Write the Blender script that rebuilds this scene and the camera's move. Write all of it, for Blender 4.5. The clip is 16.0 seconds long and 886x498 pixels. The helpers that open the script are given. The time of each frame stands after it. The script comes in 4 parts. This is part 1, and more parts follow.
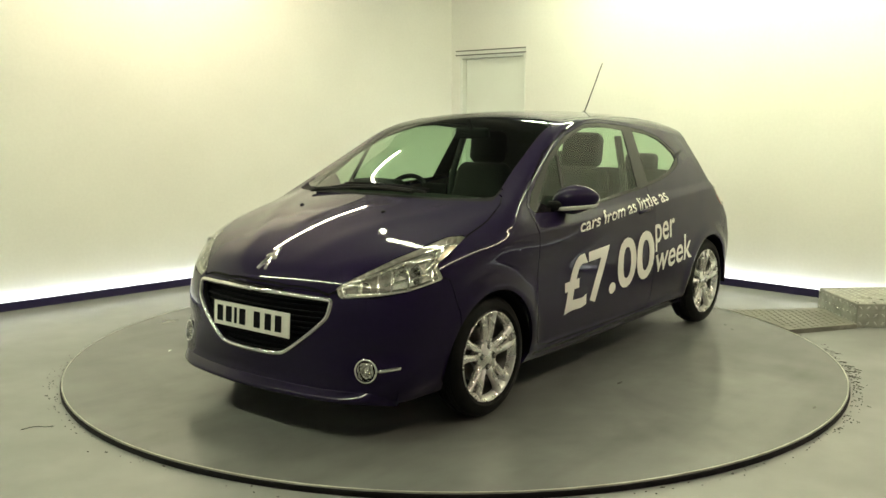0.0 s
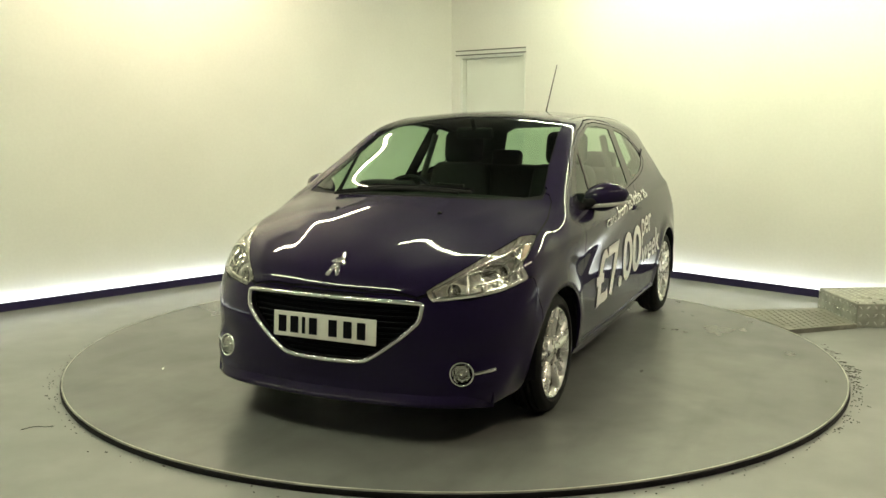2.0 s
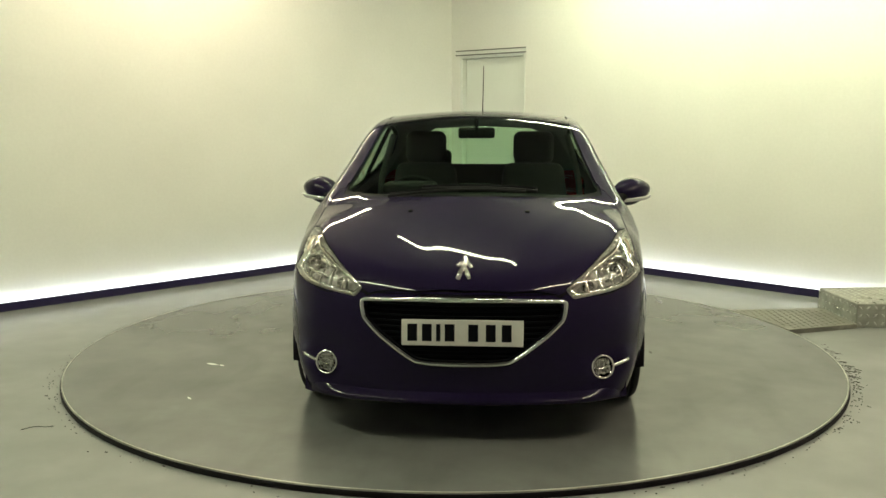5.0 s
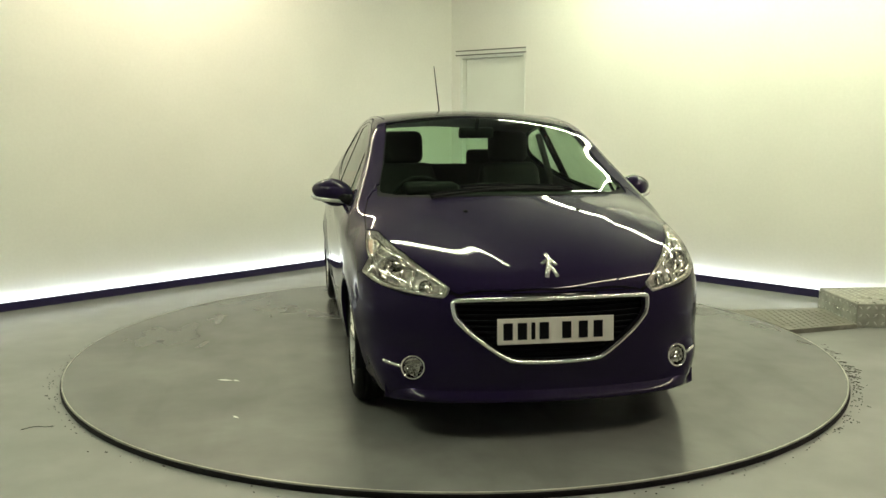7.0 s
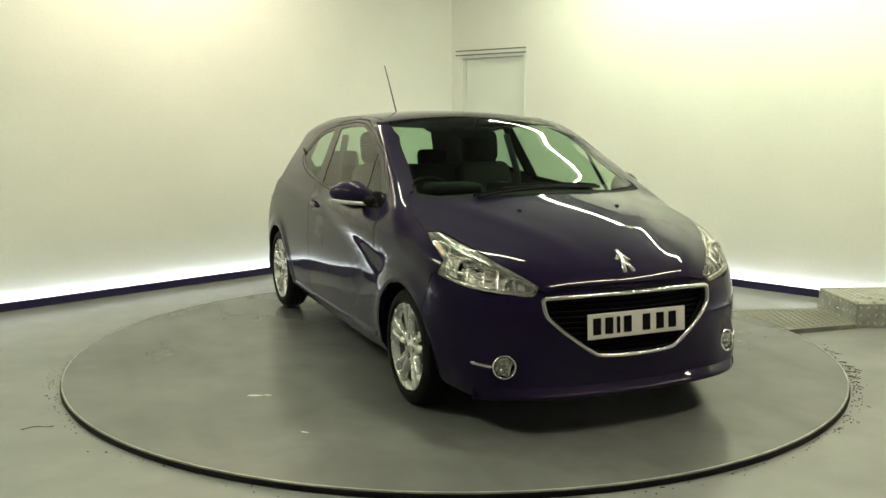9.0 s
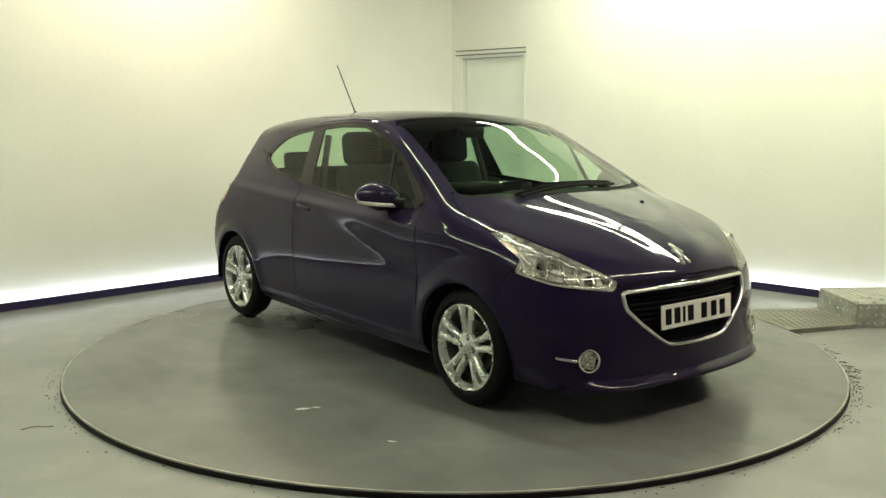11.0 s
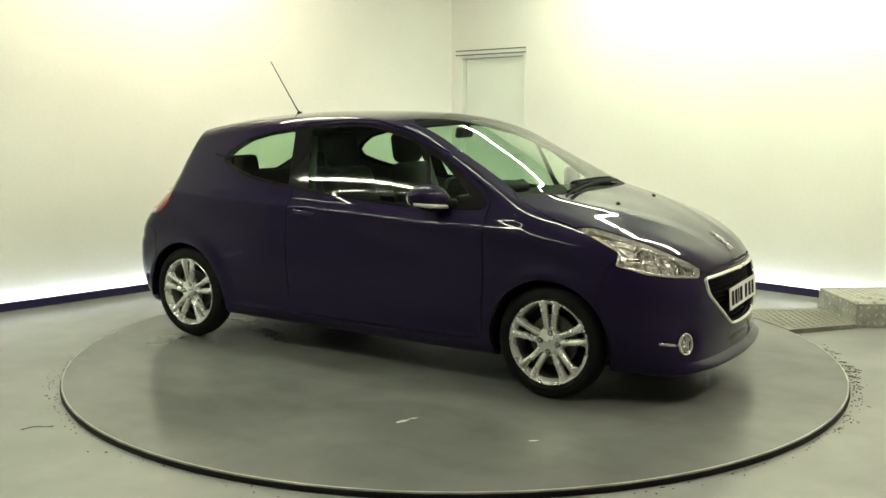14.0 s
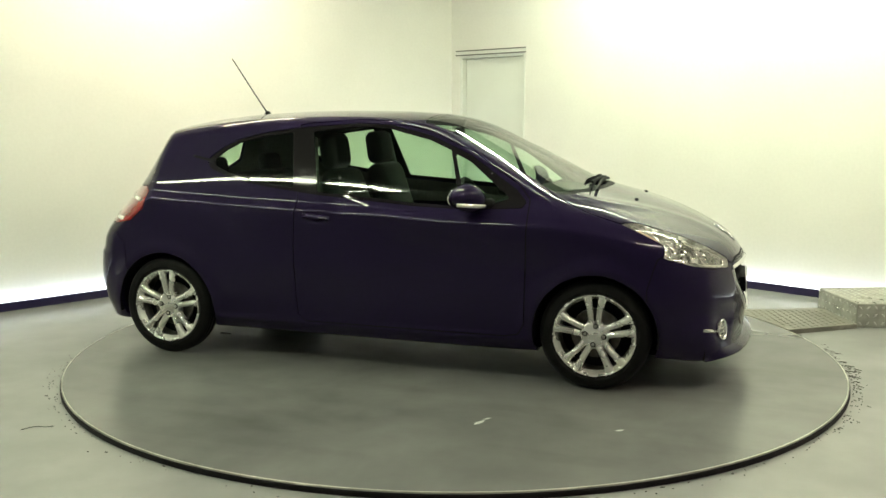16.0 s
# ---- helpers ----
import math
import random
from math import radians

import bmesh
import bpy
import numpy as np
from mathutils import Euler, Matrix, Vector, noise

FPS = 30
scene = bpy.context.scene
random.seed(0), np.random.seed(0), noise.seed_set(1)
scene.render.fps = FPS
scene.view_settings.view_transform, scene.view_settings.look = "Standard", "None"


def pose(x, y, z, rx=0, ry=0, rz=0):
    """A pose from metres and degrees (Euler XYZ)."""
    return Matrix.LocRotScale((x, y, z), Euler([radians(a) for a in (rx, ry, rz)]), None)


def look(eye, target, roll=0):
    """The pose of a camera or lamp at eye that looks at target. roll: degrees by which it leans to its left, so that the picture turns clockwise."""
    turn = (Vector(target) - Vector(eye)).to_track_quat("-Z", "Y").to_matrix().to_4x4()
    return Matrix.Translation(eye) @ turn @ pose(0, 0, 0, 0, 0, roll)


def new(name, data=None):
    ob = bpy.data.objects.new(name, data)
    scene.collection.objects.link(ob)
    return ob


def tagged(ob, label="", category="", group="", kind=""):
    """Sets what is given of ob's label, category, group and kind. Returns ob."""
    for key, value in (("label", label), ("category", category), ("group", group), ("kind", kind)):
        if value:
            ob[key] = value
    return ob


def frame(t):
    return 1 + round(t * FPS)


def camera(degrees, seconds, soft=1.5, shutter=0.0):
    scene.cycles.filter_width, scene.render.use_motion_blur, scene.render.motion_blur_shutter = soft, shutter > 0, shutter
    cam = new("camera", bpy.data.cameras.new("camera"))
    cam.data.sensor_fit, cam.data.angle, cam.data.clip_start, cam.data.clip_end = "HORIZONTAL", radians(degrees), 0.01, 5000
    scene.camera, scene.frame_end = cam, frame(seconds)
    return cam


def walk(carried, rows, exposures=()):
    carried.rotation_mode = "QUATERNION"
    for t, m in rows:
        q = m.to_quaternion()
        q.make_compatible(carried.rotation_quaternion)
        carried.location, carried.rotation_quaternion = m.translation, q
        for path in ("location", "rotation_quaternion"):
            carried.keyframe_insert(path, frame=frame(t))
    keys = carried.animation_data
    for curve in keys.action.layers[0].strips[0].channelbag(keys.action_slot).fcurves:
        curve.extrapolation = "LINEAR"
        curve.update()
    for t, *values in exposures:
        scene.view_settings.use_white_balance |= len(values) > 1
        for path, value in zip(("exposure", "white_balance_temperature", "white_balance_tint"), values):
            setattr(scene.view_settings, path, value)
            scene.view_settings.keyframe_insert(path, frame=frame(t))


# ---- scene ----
TURN0, TURN_SPEED = -127.89, 6.9176          # degrees at the start, degrees a second
EYE = (0.0, -5.565, 1.4186)
cam = camera(51.39, 16.0, 1.5)
AIM = (EYE[0] - 0.01136, EYE[1] + 0.98931, EYE[2] - 0.14537)
walk(cam, [(0, look(EYE, AIM)), (16, look(EYE, AIM))],
     exposures=[(0, 0.08, 6650, 9), (3.5, -0.08, 6650, 9), (7, -0.12, 6450, 9), (9, -0.08, 6350, 9), (12.5, 0.10, 6300, 10), (16, 0.27, 6250, 10)])

# ---- light ----
world = bpy.data.worlds.new("world")
world.use_nodes = True
world.node_tree.nodes["Background"].inputs[0].default_value = (0.05, 0.05, 0.045, 1)
world.node_tree.nodes["Background"].inputs[1].default_value = 0.2
scene.world = world
TUBE_LIGHT = 104.0
STRIP_LIGHT = 19.0


# ---- materials ----
def material(name, color, rough=0.5, metal=0.0, spec=0.5, coat=0.0):
    m = bpy.data.materials.new(name)
    m.use_nodes = True
    b = m.node_tree.nodes["Principled BSDF"]
    b.inputs["Base Color"].default_value = (*color, 1)
    b.inputs["Roughness"].default_value = rough
    b.inputs["Metallic"].default_value = metal
    b.inputs["Specular IOR Level"].default_value = spec
    b.inputs["Coat Weight"].default_value = coat
    b.inputs["Coat Roughness"].default_value = 0.02
    return m


def shader(m):
    return m.node_tree.nodes["Principled BSDF"]


def add_node(m, kind, **values):
    n = m.node_tree.nodes.new(kind)
    for key, value in values.items():
        n.inputs[key.replace("_", " ")].default_value = value
    return n


def noise_mix(m, scale, low, high, into="Base Color", detail=6.0, lo=0.35, hi=0.65, distort=0.0, stretch=None):
    """Noise between two colours or two values into one socket of the shader."""
    t = m.node_tree
    co = t.nodes.new("ShaderNodeTexCoord")
    n = add_node(m, "ShaderNodeTexNoise", Scale=scale, Detail=detail, Distortion=distort)
    src = co.outputs["Object"]
    if stretch:
        mp = t.nodes.new("ShaderNodeMapping")
        mp.inputs["Scale"].default_value = stretch
        t.links.new(src, mp.inputs["Vector"])
        src = mp.outputs["Vector"]
    t.links.new(src, n.inputs["Vector"])
    ramp = t.nodes.new("ShaderNodeValToRGB")
    ramp.color_ramp.elements[0].position, ramp.color_ramp.elements[1].position = lo, hi
    as_rgba = lambda v: (*v, 1) if isinstance(v, tuple) else (v, v, v, 1)
    ramp.color_ramp.elements[0].color, ramp.color_ramp.elements[1].color = as_rgba(low), as_rgba(high)
    t.links.new(n.outputs["Fac"], ramp.inputs["Fac"])
    if into:
        t.links.new(ramp.outputs["Color"], shader(m).inputs[into])
    return ramp.outputs["Color"]


def multiply(m, a, b, into="Base Color"):
    t = m.node_tree
    mix = t.nodes.new("ShaderNodeMix")
    mix.data_type, mix.blend_type = "RGBA", "MULTIPLY"
    mix.inputs[0].default_value = 1.0
    t.links.new(a, mix.inputs[6])
    t.links.new(b, mix.inputs[7])
    if into:
        t.links.new(mix.outputs[2], shader(m).inputs[into])
    return mix.outputs[2]


def relief(m, scale, strength, distance=0.002, detail=4.0):
    t = m.node_tree
    co = t.nodes.new("ShaderNodeTexCoord")
    n = add_node(m, "ShaderNodeTexNoise", Scale=scale, Detail=detail)
    t.links.new(co.outputs["Object"], n.inputs["Vector"])
    b = add_node(m, "ShaderNodeBump", Strength=strength, Distance=distance)
    t.links.new(n.outputs["Fac"], b.inputs["Height"])
    t.links.new(b.outputs["Normal"], shader(m).inputs["Normal"])
    return m


def glow(name, color, strength):
    m = material(name, color, 0.4)
    shader(m).inputs["Emission Color"].default_value = (*color, 1)
    shader(m).inputs["Emission Strength"].default_value = strength
    return m


WALL = material("wall_paint", (0.78, 0.76, 0.70), 0.55)
multiply(WALL, noise_mix(WALL, 1.1, (0.76, 0.75, 0.69), (0.80, 0.79, 0.73), None),
         noise_mix(WALL, 40, (0.97, 0.97, 0.97), (1, 1, 1), None))
relief(WALL, 120, 0.08, 0.001)
# tone of the two unseen near walls, set by what the car reflects
UNSEEN_WALL = material("dark_unseen_wall", (0.22, 0.22, 0.24), 0.8)
noise_mix(UNSEEN_WALL, 3, (0.19, 0.19, 0.21), (0.25, 0.25, 0.27))
CEILING = material("ceiling_paint", (0.10, 0.10, 0.10), 0.8)
noise_mix(CEILING, 2, (0.09, 0.09, 0.088), (0.12, 0.12, 0.117))
relief(CEILING, 60, 0.1)
FLOOR = material("floor_paint", (0.3, 0.3, 0.27), 0.3)
multiply(FLOOR, noise_mix(FLOOR, 0.8, (0.172, 0.174, 0.168), (0.34, 0.344, 0.332), None, 3.0, 0.0, 1.0),
         noise_mix(FLOOR, 5, (0.84, 0.84, 0.84), (1.12, 1.12, 1.12), None, 4.0, 0.0, 1.0))
noise_mix(FLOOR, 1.3, 0.16, 0.30, "Roughness", 2.0, 0.0, 1.0)
DISC = material("turntable_paint", (0.28, 0.28, 0.25), 0.25)
multiply(DISC, noise_mix(DISC, 1.6, (1, 1, 1), (0.86, 0.86, 0.85), None, 4.0, 0.52, 0.75, 0.2, (0.5, 2.2, 1)), multiply(DISC, noise_mix(DISC, 1.1, (0.076, 0.077, 0.074), (0.232, 0.234, 0.226), None, 4.0, 0.0, 1.0, 0.6),
         noise_mix(DISC, 5, (0.82, 0.82, 0.82), (1.15, 1.15, 1.15), None, 4.0, 0.0, 1.0), None))
noise_mix(DISC, 1.5, 0.15, 0.27, "Roughness", 2.0, 0.0, 1.0)
RUBBER = material("black_rubber", (0.010, 0.008, 0.009), 0.6, 0.0, 0.12)
relief(RUBBER, 80, 0.2)
KERB = material("dark_kerb_paint", (0.016, 0.010, 0.055), 0.35)
noise_mix(KERB, 6, 0.28, 0.5, "Roughness")
# dark grey for the shadow lines at the door head
SHADOW_LINE = material("shadow_line_grey", (0.16, 0.16, 0.145), 0.4, 0.3)
DOOR = material("door_paint", (0.70, 0.72, 0.66), 0.4)
noise_mix(DOOR, 1.5, (0.69, 0.71, 0.65), (0.73, 0.75, 0.69))
PLATE = material("aluminium_chequer_plate", (0.62, 0.61, 0.57), 0.32, 1.0)
# darker copy of the plate metal, so the raised lozenges look highlighted
PLATE_DULL = material("dull_aluminium", (0.2, 0.2, 0.175), 0.5, 0.6)
noise_mix(PLATE_DULL, 9, (0.30, 0.30, 0.26), (0.42, 0.42, 0.37))
noise_mix(PLATE, 9, 0.25, 0.45, "Roughness")
multiply(PLATE, noise_mix(PLATE, 5, (0.5, 0.49, 0.45), (0.7, 0.69, 0.65), None), noise_mix(PLATE, 60, (0.85, 0.85, 0.85), (1, 1, 1), None))
RAMP = material("ramp_metal", (0.2, 0.19, 0.16), 0.45)
multiply(RAMP, noise_mix(RAMP, 3, (0.15, 0.145, 0.12), (0.22, 0.21, 0.175), None), noise_mix(RAMP, 30, (0.8, 0.8, 0.78), (1, 1, 1), None))
DIRT = material("dark_dirt", (0.022, 0.02, 0.016), 0.9)
STREAK = material("grey_dirt", (0.06, 0.06, 0.05), 0.9)
noise_mix(STREAK, 30, (0.045, 0.045, 0.038), (0.10, 0.10, 0.085))
WHITE_STEEL = material("white_enamel", (0.8, 0.8, 0.78), 0.35)
TUBE = glow("fluorescent_cool", (0.94, 1.0, 0.69), TUBE_LIGHT)
TUBE_WARM = glow("fluorescent_warm", (1.0, 0.89, 0.655), TUBE_LIGHT * 0.88)
STRIP = glow("led_strip", (0.86, 0.93, 1.0), STRIP_LIGHT)


# ---- mesh helpers ----
def finish(bm, name, mat=None, smooth=False):
    me = bpy.data.meshes.new(name)
    bmesh.ops.recalc_face_normals(bm, faces=bm.faces)
    bm.to_mesh(me)
    bm.free()
    if mat:
        me.materials.append(mat)
    if smooth:
        me.polygons.foreach_set("use_smooth", [True] * len(me.polygons))
    return me


def part(name, bm, mat, parent, label="", smooth=False):
    me = bm if isinstance(bm, bpy.types.Mesh) else finish(bm, name, mat, smooth)
    if me is bm and mat and not me.materials:
        me.materials.append(mat)
    ob = new(name, me)
    ob.parent = parent
    if label:
        ob["label"] = label
    return ob


def box(bm, lo, hi, bevel=0.0, segments=2):
    r = bmesh.ops.create_cube(bm, size=1)
    for v in r["verts"]:
        v.co = [lo[i] + (hi[i] - lo[i]) * (v.co[i] + 0.5) for i in range(3)]
    if bevel:
        edges = list({e for v in r["verts"] for e in v.link_edges})
        bmesh.ops.bevel(bm, geom=edges, offset=bevel, segments=segments, affect="EDGES", profile=0.5)
    return bm


def boxes(*items):
    bm = bmesh.new()
    for it in items:
        box(bm, *it)
    return bm


def turned(profile, segments=64, axis="z", caps=True):
    """A lathe: profile of (radius, height) round an axis."""
    bm = bmesh.new()
    rings = []
    for rad, hgt in profile:
        ring = []
        for i in range(segments):
            a = 2 * math.pi * i / segments
            p = (rad * math.cos(a), rad * math.sin(a), hgt)
            if axis == "y":
                p = (p[0], hgt, p[1])
            elif axis == "x":
                p = (hgt, p[0], p[1])
            ring.append(bm.verts.new(p))
        rings.append(ring)
    for a, b in zip(rings, rings[1:]):
        for i in range(segments):
            j = (i + 1) % segments
            bm.faces.new((a[i], a[j], b[j], b[i]))
    for ring in (rings[0], rings[-1]) if caps else ():
        bm.faces.new(ring)
    return bm


def pipe(points, radius, sides=8, close=False, taper=None):
    """A round bar along points."""
    bm = bmesh.new()
    pts = [Vector(p) for p in points]
    n = len(pts)
    rings = []
    up = Vector((0.13, 0.21, 1)).normalized()
    for i, p in enumerate(pts):
        d = (pts[(i + 1) % n] - pts[i - 1]) if close else (pts[min(i + 1, n - 1)] - pts[max(i - 1, 0)])
        d.normalize()
        s = d.cross(up)
        if s.length < 1e-3:
            s = d.cross(Vector((1, 0, 0)))
        s.normalize()
        w = s.cross(d)
        rad = radius if taper is None else radius + (taper - radius) * i / (n - 1)
        rings.append([bm.verts.new(p + rad * (s * math.cos(2 * math.pi * k / sides) + w * math.sin(2 * math.pi * k / sides))) for k in range(sides)])
    pairs = list(zip(rings, rings[1:])) + ([(rings[-1], rings[0])] if close else [])
    for a, b in pairs:
        for k in range(sides):
            bm.faces.new((a[k], a[(k + 1) % sides], b[(k + 1) % sides], b[k]))
    if not close:
        bm.faces.new(rings[0])
        bm.faces.new(rings[-1])
    return bm


# ---- the room: a square hall seen across its far corner ----
FLOOR_Z, CEIL_Z, SIDE = -0.03, 3.1, 8.6
CORNER = Vector((-0.02, 4.548, 0))
TO_LEFT = Vector((-0.7085, -0.7057, 0))      # along the left wall, from the far corner
TO_RIGHT = Vector((0.7350, -0.6781, 0))      # along the right wall


def wall_frame(origin, along):
    """Local x along the wall, y out of the room, z up."""
    out = Vector((-along.y, along.x, 0))
    return Matrix(((along.x, out.x, 0, origin.x), (along.y, out.y, 0, origin.y), (0, 0, 1, 0), (0, 0, 0, 1)))


FAR_LEFT = CORNER + TO_LEFT * SIDE
FAR_RIGHT = CORNER + TO_RIGHT * SIDE
NEAR = CORNER + (TO_LEFT + TO_RIGHT) * SIDE
M_RIGHT = wall_frame(CORNER, TO_RIGHT)                       # x from the corner along the right wall
M_LEFT = wall_frame(FAR_LEFT, -TO_LEFT)                      # x from the far left end to the corner
M_NEAR_R = wall_frame(FAR_RIGHT, (NEAR - FAR_RIGHT).normalized())
M_NEAR_L = wall_frame(NEAR, (FAR_LEFT - NEAR).normalized())
DOOR_X0, DOOR_X1, DOOR_TOP = 0.125, 1.005, 2.03

floor_me = finish(boxes(((-9, -11, FLOOR_Z - 0.2), (9, 7, FLOOR_Z))), "floor", FLOOR)
tagged(new("floor", floor_me), "grey-green painted concrete floor, worn and slightly glossy", "floor", kind="structure")
ceil_me = finish(boxes(((-9, -11, CEIL_Z), (9, 7, CEIL_Z + 0.15))), "ceiling", CEILING)
tagged(new("ceiling", ceil_me), "plain dark grey ceiling of the photo hall", "ceiling", kind="structure")

for name, m, items in (
        ("wall_east", M_RIGHT, [((0.0, 0, FLOOR_Z), (DOOR_X0, 0.2, CEIL_Z)), ((DOOR_X1, 0, FLOOR_Z), (SIDE, 0.2, CEIL_Z)),
                                ((DOOR_X0, 0, DOOR_TOP), (DOOR_X1, 0.2, CEIL_Z))]),
        ("wall_north", M_LEFT, [((-0.2, 0, FLOOR_Z), (SIDE, 0.2, CEIL_Z))]),
        ("wall_south", M_NEAR_R, [((-0.2, 0, FLOOR_Z), (SIDE + 0.2, 0.2, CEIL_Z))]),
        ("wall_west", M_NEAR_L, [((-0.2, 0, FLOOR_Z), (SIDE, 0.2, CEIL_Z))])):
    dark = name in ("wall_south", "wall_west")
    ob = new(name, finish(boxes(*items), name, UNSEEN_WALL if dark else WALL))
    ob.matrix_world = m
    tagged(ob, "plain grey wall out of view, toned dark for the car's reflections" if dark else "smooth off-white painted wall lit from its foot", "wall", kind="structure")


def make_door():
    root = new("door_1")
    root.matrix_world = M_RIGHT
    tagged(root, "plain white flush door, closed, in the white wall", "door", kind="structure")
    x0, x1, top = DOOR_X0, DOOR_X1, DOOR_TOP
    part("door_leaf", boxes(((x0 + 0.035, 0.060, FLOOR_Z + 0.01), (x1 - 0.035, 0.100, top - 0.035), 0.003)), DOOR, root)
    for a, b in ((x0, x0 + 0.03), (x1 - 0.03, x1)):
        part("jamb", boxes(((a, -0.004, FLOOR_Z), (b, 0.14, top - 0.03), 0.003)), DOOR, root)
    part("head", boxes(((x0, -0.004, top - 0.03), (x1, 0.14, top), 0.003)), DOOR, root)
    part("architrave", boxes(((x0 - 0.05, -0.018, top), (x1 + 0.01, -0.002, top + 0.045), 0.004)), DOOR, root)
    # two thin dark strips stand in for shadow gaps along the architrave
    for z in (top - 0.004, top + 0.04):
        part("head_shadow", boxes(((x0 - 0.05, -0.024, z), (x1 + 0.01, -0.003, z + 0.012), 0.002)), SHADOW_LINE, root, "thin dark strip drawn as a shadow line")
    part("handle", pipe([(x1 - 0.1, 0.058, 1.0), (x1 - 0.1, 0.010, 1.0), (x1 - 0.2, 0.008, 1.0)], 0.009), PLATE, root, "satin lever handle")
    return root


make_door()


def make_kerb(name, m, x0, x1):
    """A dark upstand in front of the wall's foot with a strip light hidden behind it."""
    root = tagged(new(name), "dark blue-black kerb along the wall hiding a white strip light", "kerb", kind="structure")
    root.matrix_world = m
    n = 4
    for i in range(n):
        a, b = x0 + (x1 - x0) * i / n, x0 + (x1 - x0) * (i + 1) / n
        part("kerb_board", boxes(((a, -0.14, FLOOR_Z), (b, -0.115, FLOOR_Z + 0.062), 0.003)), KERB, root)
    part("light_strip", boxes(((x0 + 0.1, -0.050, FLOOR_Z + 0.012), (x1 - 0.1, -0.030, FLOOR_Z + 0.03))), STRIP, root, "glowing white strip light")
    return root


make_kerb("trim_east", M_RIGHT, 0.142, SIDE - 0.2)
make_kerb("trim_north", M_LEFT, 0.2, SIDE - 0.142)


def make_tube_light(tube):
    """A surface batten with an opal diffuser, two metres long."""
    root = tagged(new("ceiling_light"), "white fluorescent batten with a bright opal diffuser on the ceiling", "light", "ceiling battens")
    part("batten", boxes(((-1.0, -0.07, -0.05), (1.0, 0.07, 0.0), 0.008)), WHITE_STEEL, root)
    part("diffuser", boxes(((-0.98, -0.03, -0.074), (0.98, 0.03, -0.05), 0.010, 3)), tube, root, "glowing opal diffuser")
    return root


RIGHT_TURN = math.degrees(math.atan2(TO_RIGHT.y, TO_RIGHT.x))
LEFT_TURN = math.degrees(math.atan2(TO_LEFT.y, TO_LEFT.x))
lights = [(1.3, 2.2, RIGHT_TURN), (2.8, 0.82, RIGHT_TURN), (-1.85, 1.62, LEFT_TURN), (-0.1, -0.4, RIGHT_TURN),
          (-3.45, -1.35, RIGHT_TURN), (-1.95, -2.75, RIGHT_TURN), (3.45, -1.35, LEFT_TURN), (1.95, -2.75, LEFT_TURN)]
for x, y, a in lights:
    m = pose(x, y, CEIL_Z, 0, 0, a)
    make_tube_light(TUBE_WARM if a == LEFT_TURN else TUBE).matrix_world = m

# ---- the turntable ----
turntable = tagged(new("turntable"), "round grey-green painted turntable with a black rubber rim", "turntable")
part("deck", turned([(0.02, -0.024), (2.232, -0.024), (2.2525, -0.008), (2.2525, -0.002), (2.2505, 0.0), (0.02, 0.0)], 160), DISC, turntable)
# narrow ring, paler than the deck, along its outer edge
part("edge_ring", turned([(2.245, -0.004), (2.245, 0.0012), (2.2515, 0.0012), (2.2535, -0.001), (2.2535, -0.006)], 160, "z", False), PLATE_DULL, turntable, "thin pale ring along the deck's edge")
part("rim", turned([(2.0, -0.0295), (2.258, -0.0295), (2.2575, -0.012), (2.254, -0.007), (2.0, -0.007)], 160), RUBBER, turntable, "black rubber skirt")


# ---- the loading step and ramp beside the turntable ----
def lozenge(bm, centre, along, up, normal, length=0.03, width=0.009, height=0.003):
    c = Vector(centre)
    a, u, n = Vector(along) * length / 2, Vector(up) * width / 2, Vector(normal)
    base = [bm.verts.new(c + d) for d in (a, u, -a, -u)]
    topv = [bm.verts.new(c + d * 0.55 + n * height) for d in (a, u, -a, -u)]
    bm.faces.new(topv)
    for i in range(4):
        j = (i + 1) % 4
        bm.faces.new((base[i], base[j], topv[j], topv[i]))


def tread(origin, right, up, w, h, pitch):
    """Raised lozenges in alternating directions over a face."""
    bm = bmesh.new()
    o, r, u = Vector(origin), Vector(right), Vector(up)
    n = r.cross(u)
    d1, d2 = (r + u).normalized(), (r - u).normalized()
    for i in range(int(w / pitch)):
        for j in range(int(h / pitch)):
            c = o + r * (i + 0.5) * (w / int(w / pitch)) + u * (j + 0.5) * (h / int(h / pitch))
            a, b = (d1, d2) if (i + j) % 2 else (d2, d1)
            lozenge(bm, c, a, b, n, pitch * 0.72, pitch * 0.3, 0.004)
    return bm


step_box = tagged(new("loading_step"), "aluminium chequer-plate step box standing beside the turntable", "step")
step_box.matrix_world = pose(2.755, 0.625, FLOOR_Z, 0, 0, 2.5)
SX, SY, SZ = 0.95, 0.60, 0.165
part("box", boxes(((0, 0, 0), (SX, SY, SZ), 0.006, 2)), PLATE_DULL, step_box)
for o, r, u, w, h in (((0, 0, SZ), (1, 0, 0), (0, 1, 0), SX, SY), ((0, 0, 0), (1, 0, 0), (0, 0, 1), SX, SZ), ((0, SY, 0), (0, -1, 0), (0, 0, 1), SY, SZ)):
    tagged(part("tread_pattern", tread(o, r, u, w, h, 0.052), PLATE, step_box), kind="stuff")

